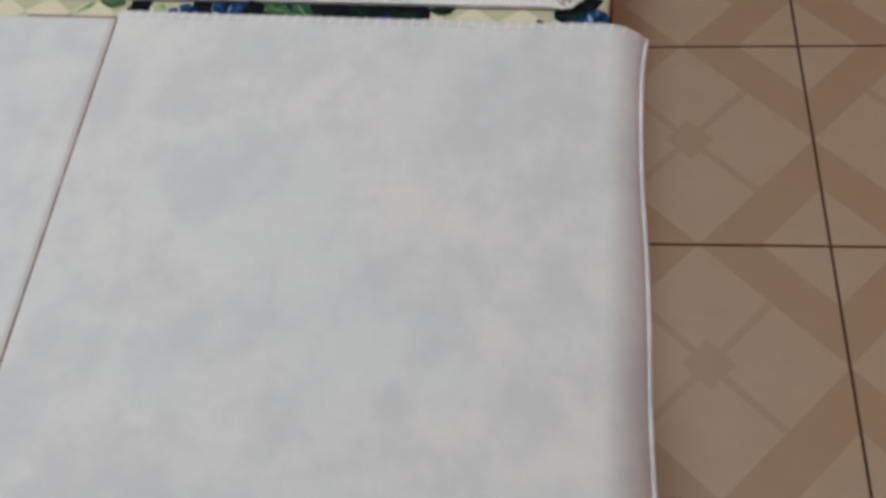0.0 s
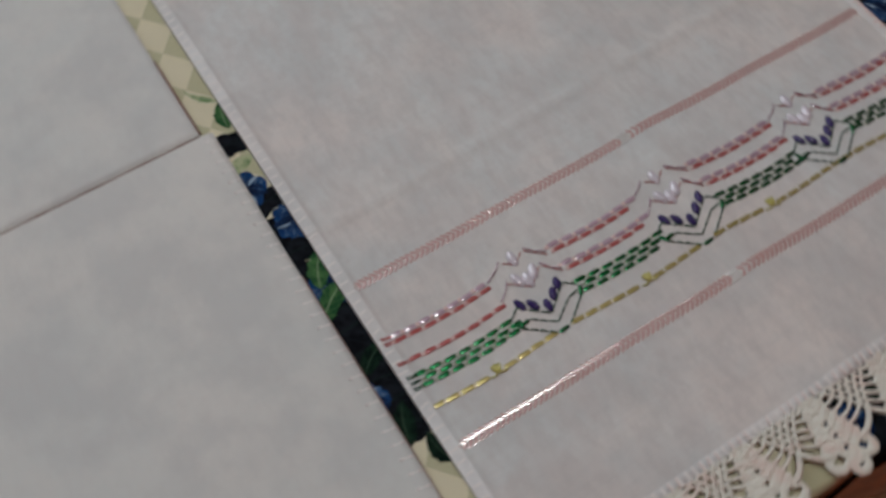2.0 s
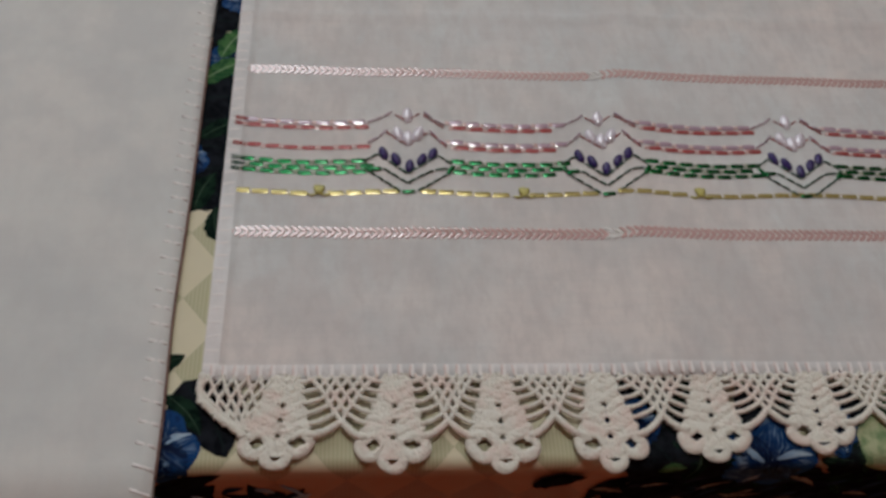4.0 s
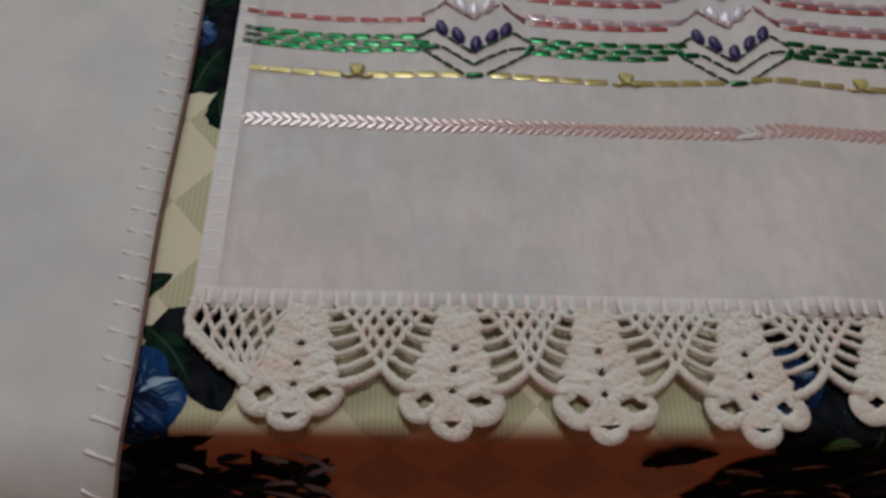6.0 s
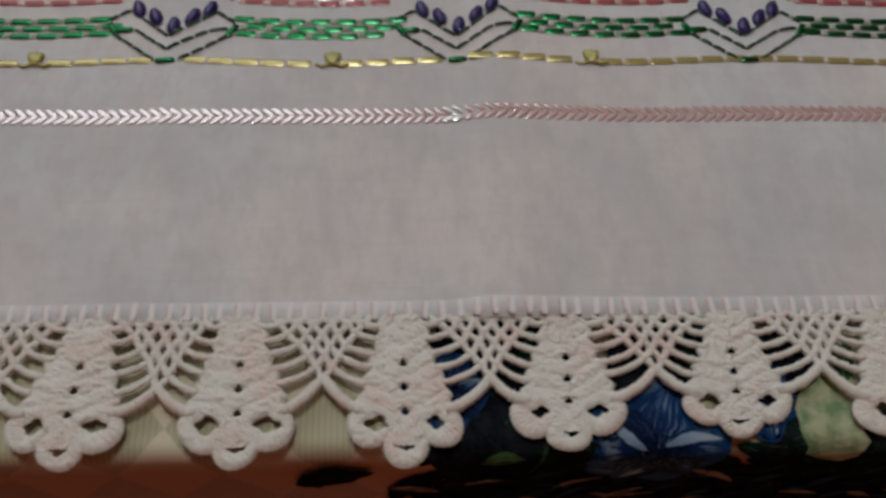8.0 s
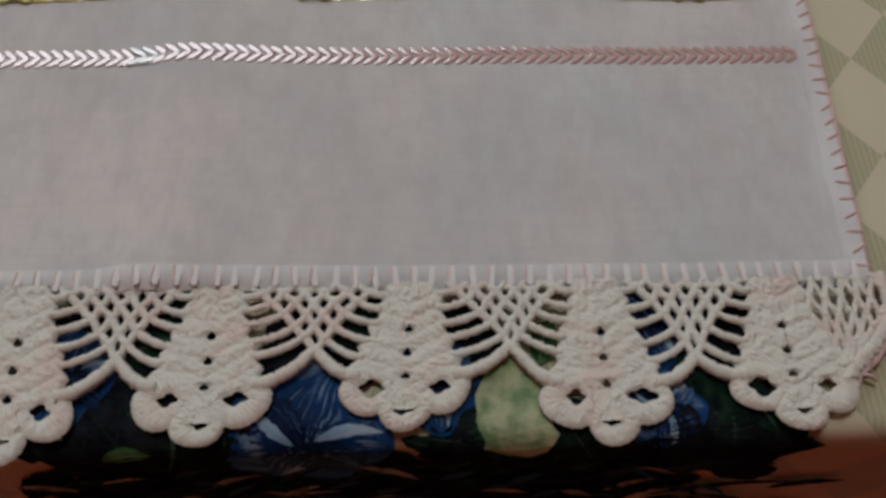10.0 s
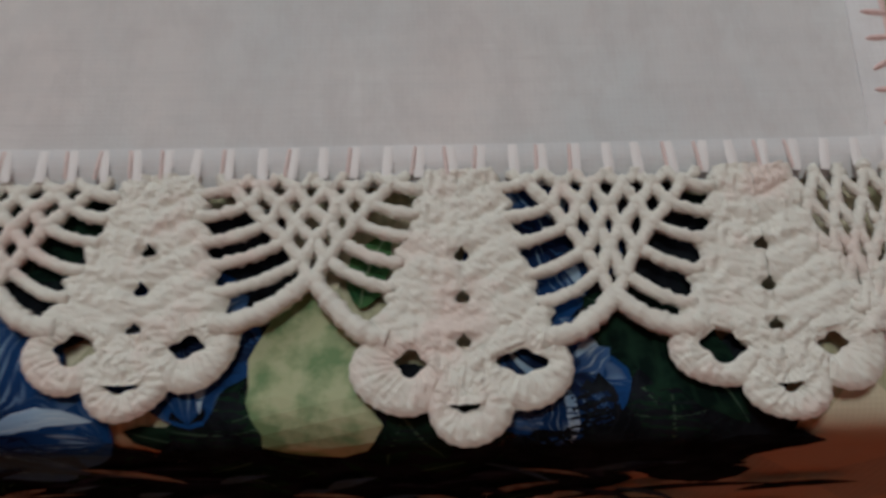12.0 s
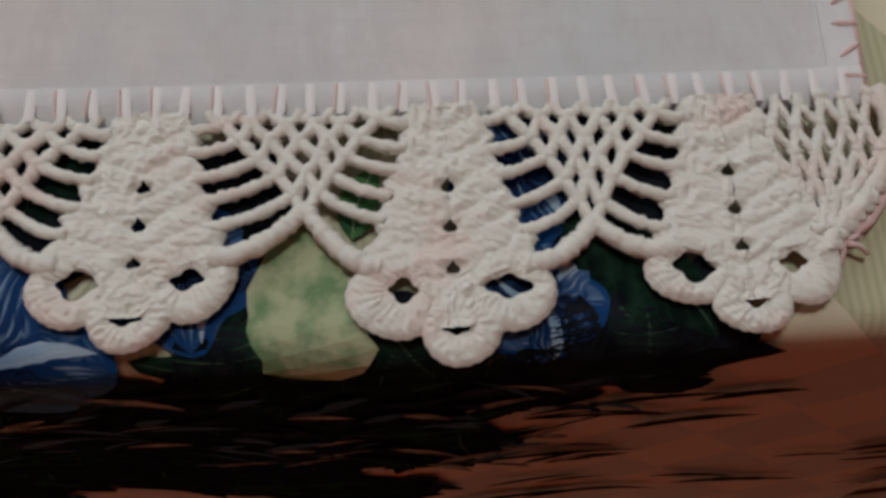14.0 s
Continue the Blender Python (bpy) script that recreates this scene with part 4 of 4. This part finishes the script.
def net(fa, fb, knot):
    """The diamond net that hangs between two scallops, with chains that swing out to their sides."""
    bm = bmesh.new()
    xa, xb = fa[0], fb[0]
    mid = (xa + xb) / 2
    wid = (xb - xa) - 2 * 0.0070
    rows, n0 = 5, 7
    step = wid / n0
    node = {}
    for k in range(rows + 1):
        n = max(1, n0 - 1 - k)
        f = k / rows
        for j in range(n):
            node[k, j] = (mid + (knot[0] - mid) * f + (j - (n - 1) / 2) * step * (1 - 0.04 * k) + jig(0.0005), -0.0022 + (knot[1] + 0.0022) * (0.92 * f + 0.08 * f * f) + jig(0.0004), ZL + jig(0.0003))
    for k in range(rows):
        for j in range(n0 - 1 - k):
            for jj in (j - 1, j):
                if (k + 1, jj) in node:
                    cord(bm, bend(node[k, j], node[k + 1, jj], (0, -0.0004, 0.0002), 4), 0.00124)
    for x, y, z in node.values():
        blob(bm, (x, y, z + 0.0002), 0.0017 + jig(0.0002), 0.0016 + jig(0.0002), 0.0014, 0, 8, 6)
    for j in range(n0 - 1):
        x, y, z = node[0, j]
        for s in (-1, 1):
            cord(bm, bend((x, y, z), (x + s * step / 2, 0.0004, z), (s * 0.0004, -0.0003, 0), 4), 0.00105)
    for k in range(rows):
        for s, j, fan in ((-1, 0, fa), (1, n0 - 2 - k, fb)):
            d = -node[k, j][1] + 0.0010 + 0.0012 * k
            x1, y1 = hang(fan, -s * (half_cone(d) - 0.0015), d * FULL / fan[2])
            cord(bm, bend(node[k, j], (x1, y1, ZL), (0, -0.0005 - 0.0002 * k, 0.0003), 8), 0.00118)
    ax, ay, az = node[rows, 0]
    for s, fan in ((-1, fa), (1, fb)):
        x1, y1 = hang(fan, -s * 0.0130, 0.0315)
        cord(bm, bend((ax, ay + 0.0006, az), (x1, y1, ZL), (0, -0.0024, 0.0003), 14), 0.0017, 0.0021)
    fray(bm)
    return part("lace_net", bm, M_LACE, towel, "open diamond crochet net")


for fan in FANS:
    scallop(fan)
for fa, fb, knot in zip(FANS, FANS[1:], KNOTS_NET):
    net(fa, fb, knot)


def end_net(fan, s, reach):
    """The small net that finishes the lace at a corner: close meshes that fan out from the last scallop to a thick rim."""
    bm = bmesh.new()
    x0 = fan[0] + s * 0.0070
    rim_pts = [Vector((fan[0] + s * reach * a, -d, ZL)) for a, d in ((1.0, -0.0008), (1.02, 0.0060), (0.99, 0.0125), (0.88, 0.0168), (0.73, 0.0228), (0.55, 0.0278), (0.46, 0.0320))]
    rows, cols = 6, 6
    node = {}
    for k in range(rows):
        f = k / (rows - 1)
        pos = f * 4.6
        a = rim_pts[int(pos)].lerp(rim_pts[min(int(pos) + 1, 6)], pos % 1)
        d = 0.0016 + 0.0240 * f
        hx, hy = hang(fan, s * (half_cone(d) - 0.001), d * FULL / fan[2])
        for j in range(cols - (1 if k > 3 else 0)):
            g = (j + (0.5 if k % 2 else 0.0)) / (cols - 0.5)
            node[k, j] = Vector((hx + (a.x - hx) * g + jig(), hy + (a.y - hy) * g - 0.0012 * math.sin(math.pi * g) * f + jig(), ZL + jig(0.0003)))
    for (k, j), p in node.items():
        for jj in ((j, j + 1) if k % 2 else (j - 1, j)):
            if (k + 1, jj) in node:
                cord(bm, bend(p, node[k + 1, jj], (0, -0.0003, 0.0002), 3), 0.00100)
        blob(bm, (p.x, p.y, p.z + 0.0002), 0.0015, 0.0014, 0.0012, 0, 6, 5)
        if k == 0:
            cord(bm, [(p.x, 0.0006, ZL), tuple(p)], 0.0010)
        if (k, j + 1) not in node:
            pos = k / (rows - 1) * 4.6
            cord(bm, [p, rim_pts[int(pos)].lerp(rim_pts[min(int(pos) + 1, 6)], pos % 1)], 0.0010)
    x1, y1 = hang(fan, s * 0.0160, 0.0320)
    for j in range(1, 5, 2):
        if (rows - 1, j) in node:
            cord(bm, bend(node[rows - 1, j], (x1 - s * 0.0010 * (4 - j), y1 + 0.0010 * (4 - j), ZL), (s * 0.0005, -0.0008, 0.0002), 4), 0.0012)
    cord(bm, rim_pts + [Vector((x1, y1, ZL))], 0.0017, 0.0019)
    for a, b in zip(rim_pts, rim_pts[1:]):
        n = max(1, round((b - a).length / 0.0026))
        for i in range(n):
            p = a.lerp(b, i / n)
            blob(bm, (p.x + s * 0.0006, p.y - 0.0004, ZL + 0.0002), 0.0017 + jig(0.0003), 0.0020, 0.0014, jig(1.5), 8, 5)
    fray(bm)
    return part("lace_net", bm, M_LACE, towel, "corner net of the crochet lace")


end_net(FANS[0], -1, 0.0400)
end_net(FANS[-1], 1, 0.0325)
bm = bmesh.new()
fx = FANS[-1][0] - 0.0015
tube(bm, [(fx + 0.0358, 0.001, ZL - 0.0010), (fx + 0.0364, -0.007, ZL - 0.0012), (fx + 0.0352, -0.0135, ZL - 0.0012), (fx + 0.0318, -0.0195, ZL - 0.0012), (fx + 0.0268, -0.0255, ZL - 0.0012), (fx + 0.0200, -0.0300, ZL - 0.0012)], 0.0013)
for dx, dy in ((0.0050, -0.0020), (0.0046, 0.0012), (-0.0008, -0.0044)):
    tube(bm, [(fx + 0.0205, -0.0300, ZL - 0.0006), (fx + 0.0205 + dx * 0.5, -0.0300 + dy * 0.5 + 0.0004, ZL), (fx + 0.0205 + dx, -0.0300 + dy, ZL - 0.0016)], 0.0007, 6, 0.0004)
part("edge_cord", bm, M_PINKHEM, towel, "pink thread cord with loose ends")

# the next towel along the table
right = towel_thing("kitchen_towel", "white cotton towel with pink whip-stitched side hem")
bm = bmesh.new()
sheet(bm, lin(0.4745, 0.92, 40), lin(0.0, 0.66, 50), lambda x, y: (x + 0.008 * math.sin(y * 9) * max(0, 1 - (x - 0.4745) / 0.1), y, 0.7650 + ripple(x + 7, y)), 0.0033)
part("fabric", bm, M_TOWEL, right)
bm = bmesh.new()
for i in range(100):
    y = 0.004 + i * 0.0065
    x = 0.4745 + 0.008 * math.sin(y * 9)
    tube(bm, bend((x - 0.0006, y, 0.7640), (x + 0.006, y + 0.002, 0.7656), (0, 0, 0.0006), 3), 0.0006, 5)
tagged(part("whip_stitches", bm, M_PINKHEM, right, "pink whip stitches along the hem"), kind="stuff")

# ---- floor tiles ----
me = bpy.data.meshes.new("tile")
bm = bmesh.new()
h = TILE / 2 - 0.0022
box(bm, -h, h, -h, h, -0.008, 0.0)
bmesh.ops.bevel(bm, geom=[e for e in bm.edges if e.verts[0].co.z > -0.001 and e.verts[1].co.z > -0.001], offset=0.0015, segments=1, affect="EDGES")
bm.to_mesh(me)
bm.free()
me.materials.append(M_TILE)
TURN = radians(2.58)
gx, gy = 0.6372, -0.4348
for i in range(-9, 8):
    for j in range(-7, 9):
        u, v = (i + 0.5) * TILE, (j + 0.5) * TILE
        x, y = gx + u * math.cos(TURN) - v * math.sin(TURN), gy + u * math.sin(TURN) + v * math.cos(TURN)
        if RX0 + 0.1 < x < RX1 - 0.1 and RY0 + 0.1 < y < WALL_N - 0.1:
            ob = new("tile", me)
            ob.parent = floor
            ob.matrix_local = pose(x, y, 0.0, 0, 0, math.degrees(TURN))
